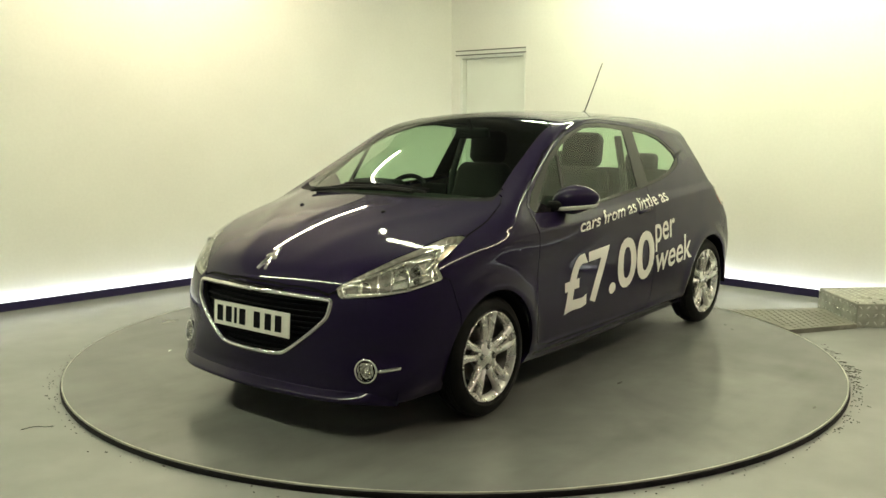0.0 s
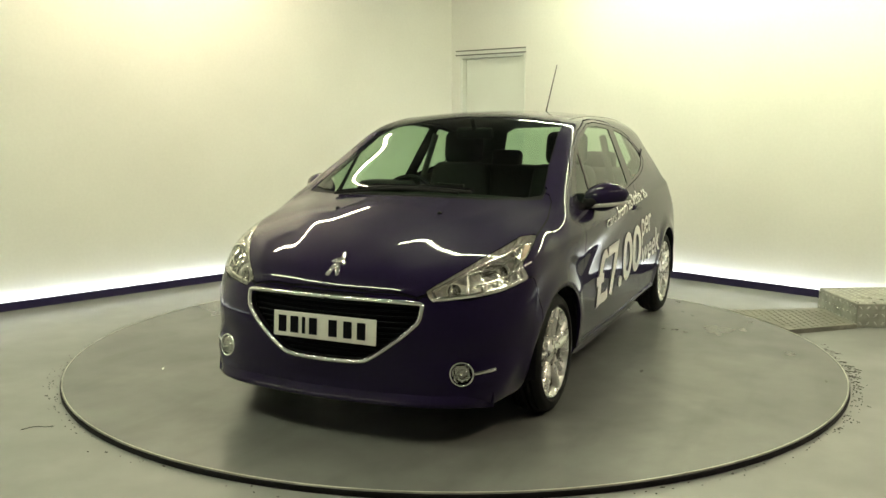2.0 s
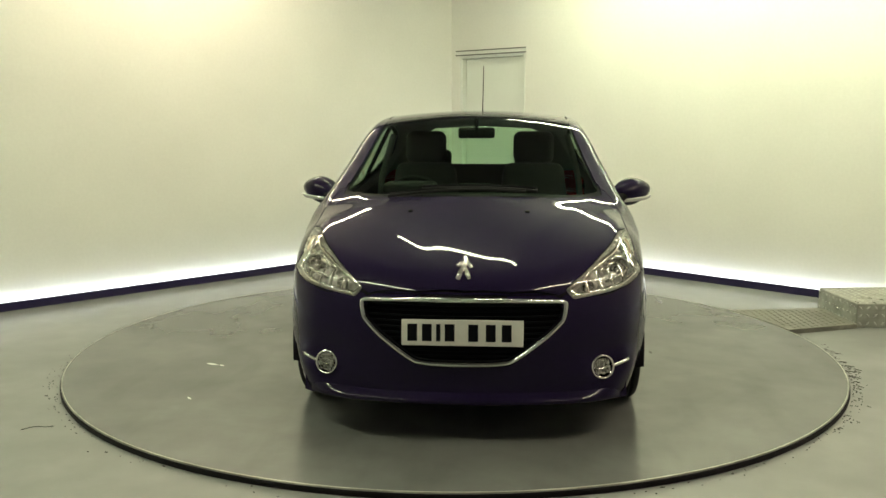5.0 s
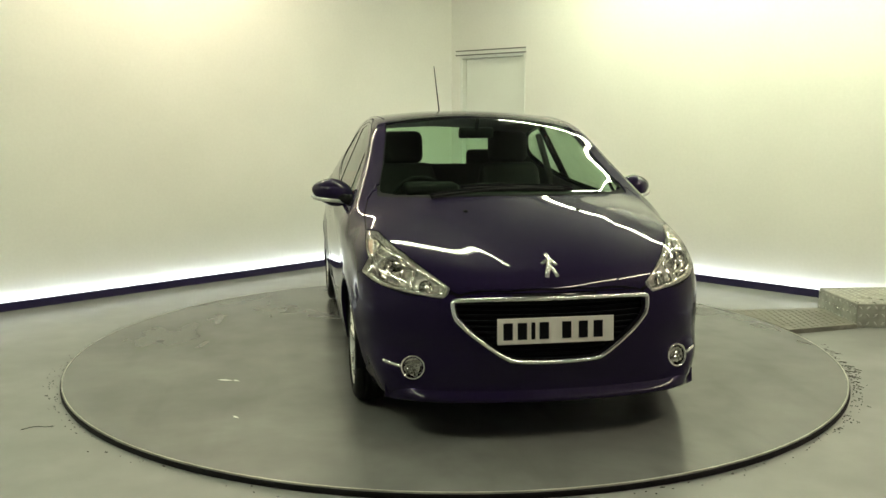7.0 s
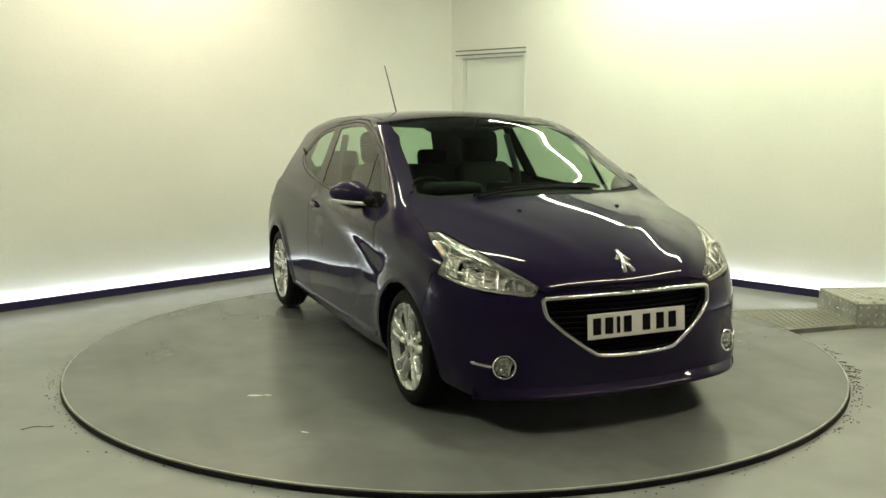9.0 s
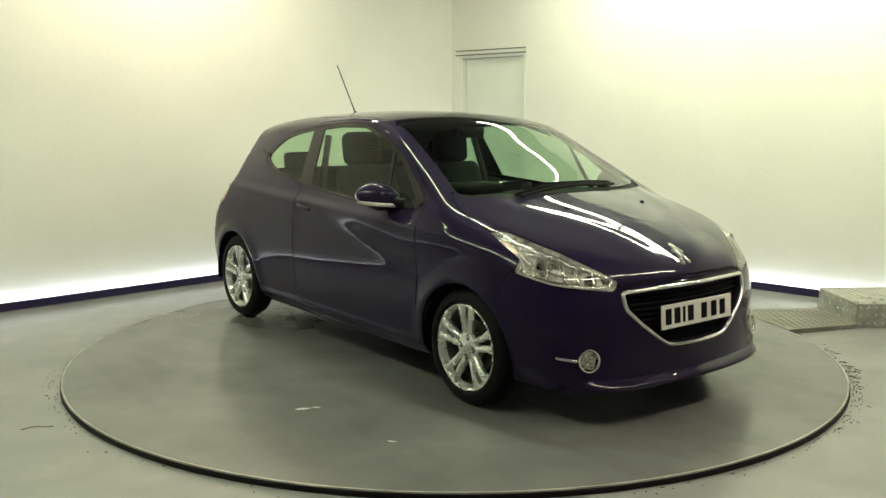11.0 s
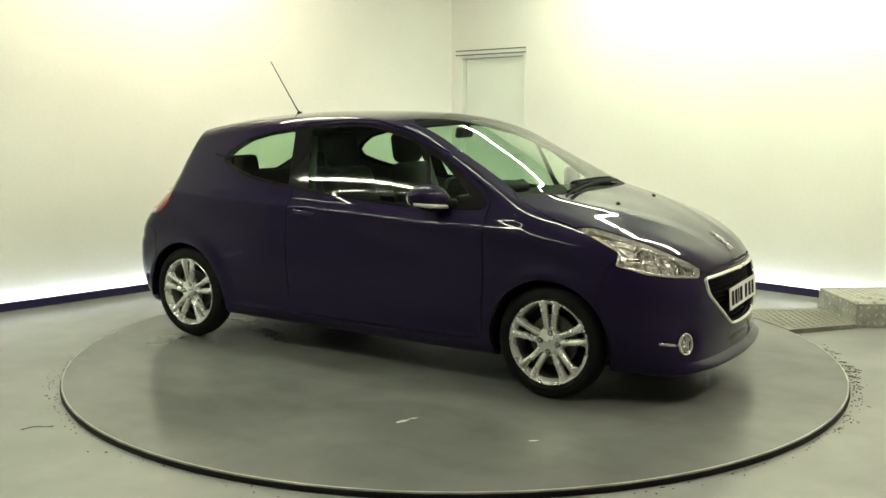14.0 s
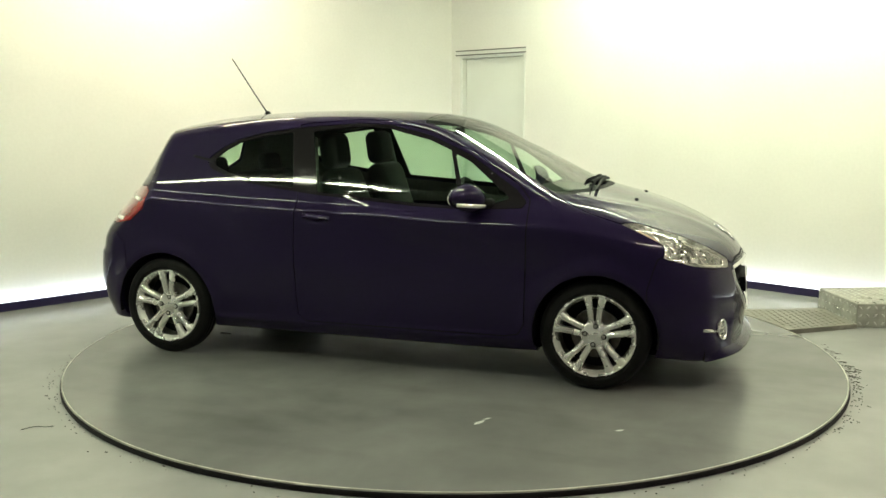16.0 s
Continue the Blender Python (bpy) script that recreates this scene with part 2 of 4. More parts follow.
ramp = tagged(new("ramp"), "flat worn metal ramp plate between the floor and the turntable", "ramp")
bm = bmesh.new()
outline = [(math.sqrt(2.262 ** 2 - y * y), y) for y in np.linspace(0.42, 1.06, 14)] + [(2.72, 1.12), (2.75, 0.60)]
low = [bm.verts.new((x, y, FLOOR_Z)) for x, y in outline]
high = [bm.verts.new((x, y, FLOOR_Z + 0.031)) for x, y in outline]
bm.faces.new(high)
bm.faces.new(low[::-1])
for i in range(len(outline)):
    j = (i + 1) % len(outline)
    bm.faces.new((low[i], low[j], high[j], high[i]))
part("plate", bm, RAMP, ramp)
bm = bmesh.new()
for i in range(16):
    for j in range(20):
        x, y = 2.06 + 0.044 * i, 0.44 + 0.033 * j
        if math.hypot(x, y) > 2.30 and x < 2.70 and y > 0.44 + 0.35 * (x - 2.25) and y < 1.06:
            a = Vector((1, 1, 0)).normalized() if (i + j) % 2 else Vector((1, -1, 0)).normalized()
            lozenge(bm, (x, y, FLOOR_Z + 0.031), a, Vector((-a.y, a.x, 0)), (0, 0, 1), 0.026, 0.008, 0.0025)
tagged(part("tread_pattern", bm, RAMP, ramp), kind="stuff")


# ---- dirt and litter on the floor ----
def flecks(spots, seed, lean=0.35):
    """Thin flakes of dirt lying on a level."""
    rng = random.Random(seed)
    bm = bmesh.new()
    for x, y, z, size, turn in spots:
        n = rng.randint(5, 8)
        ring = []
        for k in range(n):
            a = 2 * math.pi * k / n
            r = size * rng.uniform(0.45, 1.0)
            px, py = r * math.cos(a), r * lean * math.sin(a)
            ring.append((x + px * math.cos(turn) - py * math.sin(turn), y + px * math.sin(turn) + py * math.cos(turn)))
        lo = [bm.verts.new((a, b, z)) for a, b in ring]
        hi = [bm.verts.new((x + (a - x) * 0.7, y + (b - y) * 0.7, z + 0.0025)) for a, b in ring]
        bm.faces.new(hi)
        for k in range(n):
            bm.faces.new((lo[k], lo[(k + 1) % n], hi[(k + 1) % n], hi[k]))
    return bm


rng = random.Random(4)
spots = []
for k in range(260):
    a = radians(rng.choice((rng.gauss(-8, 7), rng.gauss(-28, 12), rng.gauss(-160, 12), rng.uniform(-180, 0))))
    r = 2.268 + abs(rng.gauss(0, 0.035))
    spots.append((r * math.cos(a), r * math.sin(a), FLOOR_Z, rng.uniform(0.003, 0.014), a + math.pi / 2 + rng.gauss(0, 0.35)))
tagged(new("dirt", finish(flecks(spots, 5), "dirt", DIRT)), "dark flakes of dirt swept against the turntable's rim", "dirt", kind="stuff")
rng = random.Random(9)
spots = []
for k in range(55):
    a = radians(rng.choice((rng.gauss(-7, 5), rng.gauss(-17, 6), rng.uniform(-62, 0))))
    size = rng.uniform(0.008, 0.034) * (1 if a > radians(-24) else 0.6)
    r = 2.262 + size + abs(rng.gauss(0, 0.03))
    spots.append((r * math.cos(a), r * math.sin(a), FLOOR_Z, size, a - 0.5 + rng.gauss(0, 0.25)))
tagged(new("dirt", finish(flecks(spots, 6, 0.16), "dirt", STREAK)), "dark streaks of rubber and dirt beside the turntable's rim", "dirt", kind="stuff")
wire = [(-2.0 + 0.13 * s, -1.495 + 0.075 * s + 0.02 * math.sin(s * 5.2), FLOOR_Z + 0.0015) for s in np.linspace(0, 1, 16)]
tagged(new("loose_wire", finish(pipe(wire, 0.0014, 6), "loose_wire", RUBBER, True)), "thin dark loose wire lying on the floor", "wire")

# scuffs on the turntable, which turn with it
SCUFF = material("pale_scuff", (0.42, 0.41, 0.40), 0.5)
noise_mix(SCUFF, 60, (0.34, 0.33, 0.32), (0.5, 0.49, 0.47))
for x, y, size, turn, mat, label in ((-1.584, 1.113, 0.035, 0.4, DIRT, "dark scuff"), (-1.483, 1.20, 0.045, 0.5, DIRT, "dark scuff"), (0.54, -1.35, 0.05, 1.2, SCUFF, "pale scuff"),
                                     (0.56, -1.29, 0.03, 0.9, SCUFF, "pale scuff"), (-0.116, 2.134, 0.03, 0.2, DIRT, "dark scuff"), (1.174, -1.265, 0.03, 0.7, SCUFF, "pale scuff"), (0.097, 1.193, 0.04, 0.1, DIRT, "dark scuff")):
    b = flecks([(x, y, 0.0, size, turn)], int(size * 1000))
    for v in b.verts:
        v.co.z *= 0.3
    part("scuff", b, mat, turntable, label)

# ---- the car's outer skin as a smooth field ----
def spline(knots, values):
    """A smooth natural cubic through the knots, straight beyond them."""
    k, v = np.array(knots, float), np.array(values, float)
    n, h = len(k), np.diff(k)
    a, b = np.eye(n), np.zeros(n)
    for i in range(1, n - 1):
        a[i, i - 1], a[i, i], a[i, i + 1] = h[i - 1], 2 * (h[i - 1] + h[i]), h[i]
        b[i] = 6 * ((v[i + 1] - v[i]) / h[i] - (v[i] - v[i - 1]) / h[i - 1])
    m = np.linalg.solve(a, b)

    def at(x):
        x = np.asarray(x, float)
        c = np.clip(x, k[0], k[-1])
        i = np.clip(np.searchsorted(k, c) - 1, 0, n - 2)
        d0, d1, w = c - k[i], k[i + 1] - c, h[i]
        y = (m[i] * d1 ** 3 + m[i + 1] * d0 ** 3) / (6 * w) + (v[i] / w - m[i] * w / 6) * d1 + (v[i + 1] / w - m[i + 1] * w / 6) * d0
        s0 = (v[1] - v[0]) / h[0] - h[0] * (2 * m[0] + m[1]) / 6
        s1 = (v[-1] - v[-2]) / h[-1] + h[-1] * (m[-2] + 2 * m[-1]) / 6
        return y + np.where(x < k[0], (x - k[0]) * s0, 0) + np.where(x > k[-1], (x - k[-1]) * s1, 0)
    return at


def step(a, b, x):
    t = np.clip((x - a) / (b - a), 0, 1)
    return t * t * (3 - 2 * t)


def smax(a, b, r):
    h = np.clip(0.5 + 0.5 * (a - b) / r, 0, 1)
    return b + (a - b) * h + r * h * (1 - h)


WHEEL_X, WHEEL_Z, ARCH_R = 1.269, 0.288, 0.322
z_top = spline([-1.9, -1.62, -1.3, -0.9, -0.5, -0.1, 0.2, 0.42, 0.6, 0.8, 0.98, 1.1, 1.28, 1.46, 1.62, 1.78, 1.92, 2.05],
               [1.20, 1.305, 1.378, 1.422, 1.438, 1.436, 1.418, 1.372, 1.294, 1.201, 1.110, 1.052, 0.996, 0.945, 0.888, 0.815, 0.728, 0.62])
crown = spline([-1.9, -1.2, -0.3, 0.2, 0.6, 1.0, 1.3, 1.7, 2.0], [0.24, 0.19, 0.12, 0.13, 0.17, 0.17, 0.15, 0.17, 0.2])
x_front = spline([0.1, 0.19, 0.24, 0.32, 0.45, 0.58, 0.66, 0.76, 0.9], [1.955, 1.995, 2.005, 2.015, 2.024, 2.008, 1.985, 1.935, 1.82])
x_rear = spline([0.1, 0.25, 0.42, 0.58, 0.75, 0.92, 1.1, 1.28, 1.42], [-1.84, -1.885, -1.925, -1.92, -1.885, -1.805, -1.685, -1.558, -1.455])
half_width = spline([-1.95, -1.7, -1.27, -0.8, -0.2, 0.4, 0.9, 1.27, 1.6, 1.85, 2.05],
                    [0.775, 0.818, 0.845, 0.852, 0.855, 0.856, 0.856, 0.854, 0.828, 0.775, 0.71])
section = spline([0.13, 0.22, 0.30, 0.42, 0.52, 0.60, 0.74, 0.85, 0.93, 1.02, 1.15, 1.28, 1.42],
                 [-0.085, -0.048, -0.026, -0.007, 0.0, -0.0012, -0.0095, -0.024, -0.05, -0.086, -0.142, -0.200, -0.268])
roof_taper = spline([-1.9, -1.5, -1.0, -0.4, 0.2, 0.7, 1.0], [-0.115, -0.072, -0.03, -0.008, 0.0, -0.01, -0.03])
crease_z = spline([-1.6, -1.0, -0.5, 0.0, 0.5, 0.9, 1.3, 1.6], [0.93, 0.905, 0.885, 0.868, 0.85, 0.838, 0.80, 0.76])


def field(p):
    """Below nought inside the car's skin."""
    x, y, z = p[..., 0], np.abs(p[..., 1]), p[..., 2]
    y2 = y * y
    # top: bonnet, windscreen, roof, with two soft ridges that run from the badge to the pillars
    ridge_y = 0.20 + 0.36 * step(1.95, 1.1, x)
    ridge = 0.005 * np.exp(-((y - ridge_y) / 0.075) ** 2) * step(0.95, 1.15, x) * step(2.0, 1.8, x)
    e = 0.01
    slope = (z_top(x + e) - z_top(x - e)) / (2 * e)
    top = (z + crown(x) * y2 - z_top(x) - ridge) / np.sqrt(1 + slope ** 2)
    # nose and tail, bowed in plan
    nose = x + (0.33 * y2 + 0.27 * y2 ** 3) * (1 - 0.3 * step(0.42, 0.26, z)) - x_front(z)
    lip = 0.012 * np.exp(-((z - 0.205) / 0.035) ** 2)
    pocket = 0.020 * np.exp(-((y - 0.625) ** 2 + (z - 0.318) ** 2) / 0.075 ** 2)
    nose = nose - lip + pocket
    tail = x_rear(z) - (x - (0.20 + 0.34 * step(0.65, 1.05, z)) * y2 - 0.32 * y2 ** 3)
    tail = tail - 0.012 * step(0.62, 0.58, z) * step(0.2, 0.3, z)
    # flanks
    # a sharp shoulder line over a hollow, which fills out towards the front wheel
    d = z - crease_z(x)
    fade = step(-1.80, -1.35, x) * (1 - 0.55 * step(0.3, 1.1, x)) * step(1.62, 1.2, x)
    rise = np.clip((d + 0.17) / 0.17, 0, 1) ** 2
    edge = 0.017 * np.where(d < 0, rise, 1 - step(0.0, 0.055, d)) * fade
    s = z - 0.80 + 0.30 * (x - 0.20)
    fill = 0.021 * step(-0.06, 0.14, s) * step(-0.3, 0.1, x) * step(1.35, 0.95, x) * step(0.54, 0.82, z) * step(1.0, 0.87, z)
    cup = -0.011 * np.exp(-((x + 0.275) / 0.075) ** 2 - ((z - 0.850) / 0.026) ** 2)
    scoop = -0.007 * np.exp(-((z - 0.47 - 0.05 * x) / 0.10) ** 2) * step(-0.95, -0.5, x) * step(1.0, 0.6, x)
    sill = 0.012 * np.exp(-((z - 0.245) / 0.022) ** 2) * step(-1.0, -0.85, x) * step(1.0, 0.85, x)
    r = np.sqrt(((np.abs(x) - WHEEL_X)) ** 2 + (z - WHEEL_Z) ** 2)
    flare = 0.013 * np.exp(-((r - 0.34) / 0.05) ** 2) * step(0.15, 0.3, z)
    low = 0.05 * step(-0.8, 0.4, x) * step(1.15, 0.75, x) * step(0.78, 0.60, z)
    w = half_width(x) + section(z + low) + roof_taper(x) * step(0.93, 1.3, z) + edge + fill + cup + scoop + sill + flare
    side = (y - w) / np.sqrt(1 + 0.25 * step(0.9, 1.05, z))
    rt = 0.03 + 0.10 * step(1.0, 1.3, x) * step(1.98, 1.8, x) + 0.02 * step(0.2, -0.4, x)
    f = smax(top, side, rt)
    f = smax(f, nose, 0.05 + 0.06 * step(0.3, 0.6, y))
    f = smax(f, tail, 0.03 + 0.03 * step(1.1, 0.8, z))
    bottom = 0.175 - 0.02 * step(1.5, 1.95, x) - z
    return smax(f, bottom, 0.03)


def normals(p):
    e = 0.004
    g = np.stack([field(p + np.eye(3)[i] * e) - field(p - np.eye(3)[i] * e) for i in range(3)], -1)
    return g / np.maximum(np.linalg.norm(g, axis=-1, keepdims=True), 1e-9)


def skin():
    """Half of the skin (y not below nought) as vertices and triangles, found along rays from a spine."""
    xa, xb, za, zb = -1.1, 1.2, 0.66, 0.52
    n_ring, n_cap = 250, 64
    fan = np.linspace(0, math.pi, n_ring)
    rows = []
    for i in range(n_cap):
        rows.append((xa, -math.pi / 2 * (1 - i / n_cap) * 0.9999))
    for x in np.linspace(xa, xb, 160):
        rows.append((x, 0.0))
    for i in range(1, n_cap + 1):
        rows.append((xb, math.pi / 2 * i / n_cap * 0.9999))
    rows = np.array(rows)
    ox = np.repeat(rows[:, :1], n_ring, 1)
    tilt = np.repeat(rows[:, 1:], n_ring, 1)
    oz = za + (zb - za) * (ox - xa) / (xb - xa)
    a = np.repeat(fan[None], len(rows), 0)
    way = np.stack([np.sin(tilt), np.cos(tilt) * np.sin(a), -np.cos(tilt) * np.cos(a)], -1)
    eye = np.stack([ox, 0 * ox, oz], -1)
    lo, hi = np.full(ox.shape, 0.1), np.full(ox.shape, 2.0)
    for _ in range(34):
        mid = (lo + hi) / 2
        inside = field(eye + way * mid[..., None]) < 0
        lo, hi = np.where(inside, mid, lo), np.where(inside, hi, mid)
    p = eye + way * lo[..., None]
    p[..., 1] = np.where(np.abs(p[..., 1]) < 1e-4, 0, np.abs(p[..., 1]))
    m, n = ox.shape
    ids = np.arange(m * n).reshape(m, n)
    q = np.stack([ids[:-1, :-1], ids[1:, :-1], ids[1:, 1:], ids[:-1, 1:]], -1).reshape(-1, 4)
    tris = np.concatenate([q[:, [0, 1, 2]], q[:, [0, 2, 3]]])
    return p.reshape(-1, 3), tris

CAR_X, CAR_Y = -0.3047, 0.1373

PAINT = material("dark_blue_metallic_paint", (0.016, 0.011, 0.055), 0.45, 0.0, 0.04, 1.0)
shader(PAINT).inputs["Coat IOR"].default_value = 1.265
t = PAINT.node_tree
flake = add_node(PAINT, "ShaderNodeTexVoronoi", Scale=900.0)
co = t.nodes.new("ShaderNodeTexCoord")
t.links.new(co.outputs["Object"], flake.inputs["Vector"])
ramp = t.nodes.new("ShaderNodeValToRGB")
ramp.color_ramp.elements[0].color, ramp.color_ramp.elements[1].color = (0.0058, 0.0034, 0.0145, 1), (0.0145, 0.0084, 0.0370, 1)
t.links.new(flake.outputs["Color"], ramp.inputs["Fac"])
t.links.new(ramp.outputs["Color"], shader(PAINT).inputs["Base Color"])
noise_mix(PAINT, 3.0, 0.42, 0.5, "Roughness")
SEAM = material("dark_seam", (0.004, 0.004, 0.006), 0.7, 0.0, 0.1)
TRIM = material("gloss_black_trim", (0.010, 0.009, 0.010), 0.06, 0.0, 0.25)
noise_mix(TRIM, 5, 0.03, 0.07, "Roughness")
PLASTIC = material("black_grained_plastic", (0.008, 0.008, 0.0085), 0.6, 0.0, 0.08)
relief(PLASTIC, 300, 0.15, 0.001)
CLOTH = material("dark_seat_cloth", (0.022, 0.022, 0.024), 0.9)
multiply(CLOTH, noise_mix(CLOTH, 4, (0.010, 0.010, 0.011), (0.016, 0.016, 0.017), None), noise_mix(CLOTH, 220, (0.7, 0.7, 0.7), (1, 1, 1), None))
relief(CLOTH, 260, 0.12, 0.001)
LINING = material("grey_cabin_lining", (0.055, 0.055, 0.054), 0.85)
noise_mix(LINING, 60, (0.045, 0.045, 0.044), (0.062, 0.062, 0.06))
CHROME = material("chrome", (0.82, 0.81, 0.79), 0.09, 1.0)
noise_mix(CHROME, 8, 0.06, 0.14, "Roughness")
REFLECTOR = material("headlamp_reflector", (0.94, 0.93, 0.91), 0.10, 0.68)
rt = REFLECTOR.node_tree
rc = rt.nodes.new("ShaderNodeTexCoord")
rv = add_node(REFLECTOR, "ShaderNodeTexVoronoi", Scale=26.0)
rb = add_node(REFLECTOR, "ShaderNodeBump", Strength=1.0, Distance=0.03)
rt.links.new(rc.outputs["Object"], rv.inputs["Vector"])
rt.links.new(rv.outputs["Distance"], rb.inputs["Height"])
rt.links.new(rb.outputs["Normal"], shader(REFLECTOR).inputs["Normal"])
FACETS = material("faceted_chrome", (0.80, 0.79, 0.76), 0.08, 0.95)
rt = FACETS.node_tree
rc = rt.nodes.new("ShaderNodeTexCoord")
rv = add_node(FACETS, "ShaderNodeTexVoronoi", Scale=70.0)
rb = add_node(FACETS, "ShaderNodeBump", Strength=1.0, Distance=0.02)
rt.links.new(rc.outputs["Object"], rv.inputs["Vector"])
rt.links.new(rv.outputs["Distance"], rb.inputs["Height"])
rt.links.new(rb.outputs["Normal"], shader(FACETS).inputs["Normal"])
ALLOY = material("silver_alloy", (0.74, 0.73, 0.70), 0.25, 0.75)
noise_mix(ALLOY, 12, 0.20, 0.32, "Roughness")
# barrel metal with the shade behind the spokes put into its colour
BARREL = material("shaded_barrel_metal", (0.05, 0.048, 0.045), 0.5, 0.3)
noise_mix(BARREL, 14, (0.035, 0.032, 0.03), (0.07, 0.066, 0.06))
BRAKE = material("brake_steel", (0.22, 0.20, 0.18), 0.4, 0.9)
noise_mix(BRAKE, 18, (0.08, 0.07, 0.06), (0.14, 0.13, 0.12))
TYRE = material("tyre_rubber", (0.006, 0.006, 0.0062), 0.6, 0.0, 0.1)
noise_mix(TYRE, 9, (0.005, 0.005, 0.0052), (0.009, 0.0088, 0.0085))
relief(TYRE, 140, 0.2, 0.001)
WHITE_VINYL = material("white_vinyl", (0.74, 0.73, 0.69), 0.35)
noise_mix(WHITE_VINYL, 5, (0.70, 0.69, 0.65), (0.77, 0.76, 0.72))
PLATE_WHITE = material("plate_white", (0.76, 0.75, 0.68), 0.35)
noise_mix(PLATE_WHITE, 14, (0.72, 0.71, 0.65), (0.78, 0.77, 0.71))
RED = material("red_lamp_plastic", (0.35, 0.012, 0.010), 0.1, 0.0, 0.5, 1.0)
noise_mix(RED, 40, (0.20, 0.004, 0.006), (0.30, 0.008, 0.010))
AMBER = material("amber_plastic", (0.42, 0.27, 0.2), 0.25)
noise_mix(AMBER, 30, (0.48, 0.36, 0.30), (0.58, 0.45, 0.38))
CLEAR_LAMP = material("clear_lamp_plastic", (0.75, 0.74, 0.70), 0.12, 0.3, 0.5, 1.0)
relief(CLEAR_LAMP, 90, 0.3, 0.002)


def glass(name, tint, gloss=0.05, rough=0.0):
    m = bpy.data.materials.new(name)
    m.use_nodes = True
    tree = m.node_tree
    tree.nodes.clear()
    out = tree.nodes.new("ShaderNodeOutputMaterial")
    mix = tree.nodes.new("ShaderNodeMixShader")
    facing = tree.nodes.new("ShaderNodeLayerWeight")
    facing.inputs["Blend"].default_value = 0.5
    power, least = tree.nodes.new("ShaderNodeMath"), tree.nodes.new("ShaderNodeMath")
    power.operation, least.operation = "POWER", "MULTIPLY_ADD"
    power.inputs[1].default_value = 5.0
    least.inputs[1].default_value, least.inputs[2].default_value = 1 - gloss, gloss
    tree.links.new(facing.outputs["Facing"], power.inputs[0])
    tree.links.new(power.outputs[0], least.inputs[0])
    a = tree.nodes.new("ShaderNodeBsdfTransparent")
    a.inputs["Color"].default_value = (*tint, 1)
    b = tree.nodes.new("ShaderNodeBsdfGlossy")
    b.inputs["Roughness"].default_value = rough
    tree.links.new(least.outputs[0], mix.inputs[0])
    tree.links.new(a.outputs[0], mix.inputs[1])
    tree.links.new(b.outputs[0], mix.inputs[2])
    tree.links.new(mix.outputs[0], out.inputs[0])
    return m


GLASS = glass("green_tinted_glass", (0.66, 0.80, 0.67), 0.034)
LENS = glass("clear_lens", (0.95, 0.95, 0.92), 0.05)


# ---- cutting the skin into panels ----
def polygon_distance(a, b, poly, rounding=0.0):
    """Signed distance in a plane to a polygon, below nought inside."""
    p = np.array(poly, float)
    n = len(p)
    best = np.full(a.shape, 1e9)
    inside = np.zeros(a.shape, bool)
    for i in range(n):
        (x0, y0), (x1, y1) = p[i], p[(i + 1) % n]
        dx, dy = x1 - x0, y1 - y0
        s = np.clip(((a - x0) * dx + (b - y0) * dy) / (dx * dx + dy * dy + 1e-12), 0, 1)
        best = np.minimum(best, (a - x0 - s * dx) ** 2 + (b - y0 - s * dy) ** 2)
        cross = (y0 > b) != (y1 > b)
        inside ^= cross & (a < x0 + (b - y0) / (dy if abs(dy) > 1e-12 else 1e-12) * dx)
    d = np.sqrt(best)
    return np.where(inside, -d, d) - rounding


def split(patch, f):
    """A patch cut along f = 0: the part below nought and the rest."""
    v, tris = patch
    if len(tris) == 0:
        return patch, patch
    neg = f < 0
    count = neg[tris].sum(1)
    tin, tout, mixed = tris[count == 3], tris[count == 0], tris[(count == 1) | (count == 2)]
    if len(mixed):
        nm = neg[mixed]
        lone_in = nm.sum(1) == 1
        lone = np.where(lone_in[:, None], nm, ~nm).argmax(1)
        rot = (lone[:, None] + np.arange(3)) % 3
        m = np.take_along_axis(mixed, rot, 1)
        e1, e2 = np.sort(m[:, [0, 1]], 1), np.sort(m[:, [0, 2]], 1)
        pairs, inv = np.unique(np.concatenate([e1, e2]), axis=0, return_inverse=True)
        inv = inv.reshape(-1)
        w = f[pairs[:, 0]] / (f[pairs[:, 0]] - f[pairs[:, 1]])
        new_v = v[pairs[:, 0]] + (v[pairs[:, 1]] - v[pairs[:, 0]]) * w[:, None]
        k = len(mixed)
        ab, ac = len(v) + inv[:k], len(v) + inv[k:]
        v = np.concatenate([v, new_v])
        tip = np.stack([m[:, 0], ab, ac], 1)
        q1, q2 = np.stack([ab, m[:, 1], m[:, 2]], 1), np.stack([ab, m[:, 2], ac], 1)
        tin = np.concatenate([tin, tip[lone_in], q1[~lone_in], q2[~lone_in]])
        tout = np.concatenate([tout, tip[~lone_in], q1[lone_in], q2[lone_in]])
    return compact(v, tin), compact(v, tout)


def compact(v, tris):
    used, inv = np.unique(tris, return_inverse=True)
    return v[used], inv.reshape(-1, 3)


def side_polygon(poly, rounding=0.0, least_y=0.3):
    return lambda v: np.maximum(polygon_distance(v[:, 0], v[:, 2], poly, rounding), least_y - v[:, 1])


def plan_polygon(poly, rounding=0.0, least_z=0.5):
    full = list(poly) + [(a, -b) for a, b in reversed(poly)]
    return lambda v: np.maximum(polygon_distance(v[:, 0], v[:, 1], full, rounding), least_z - v[:, 2])


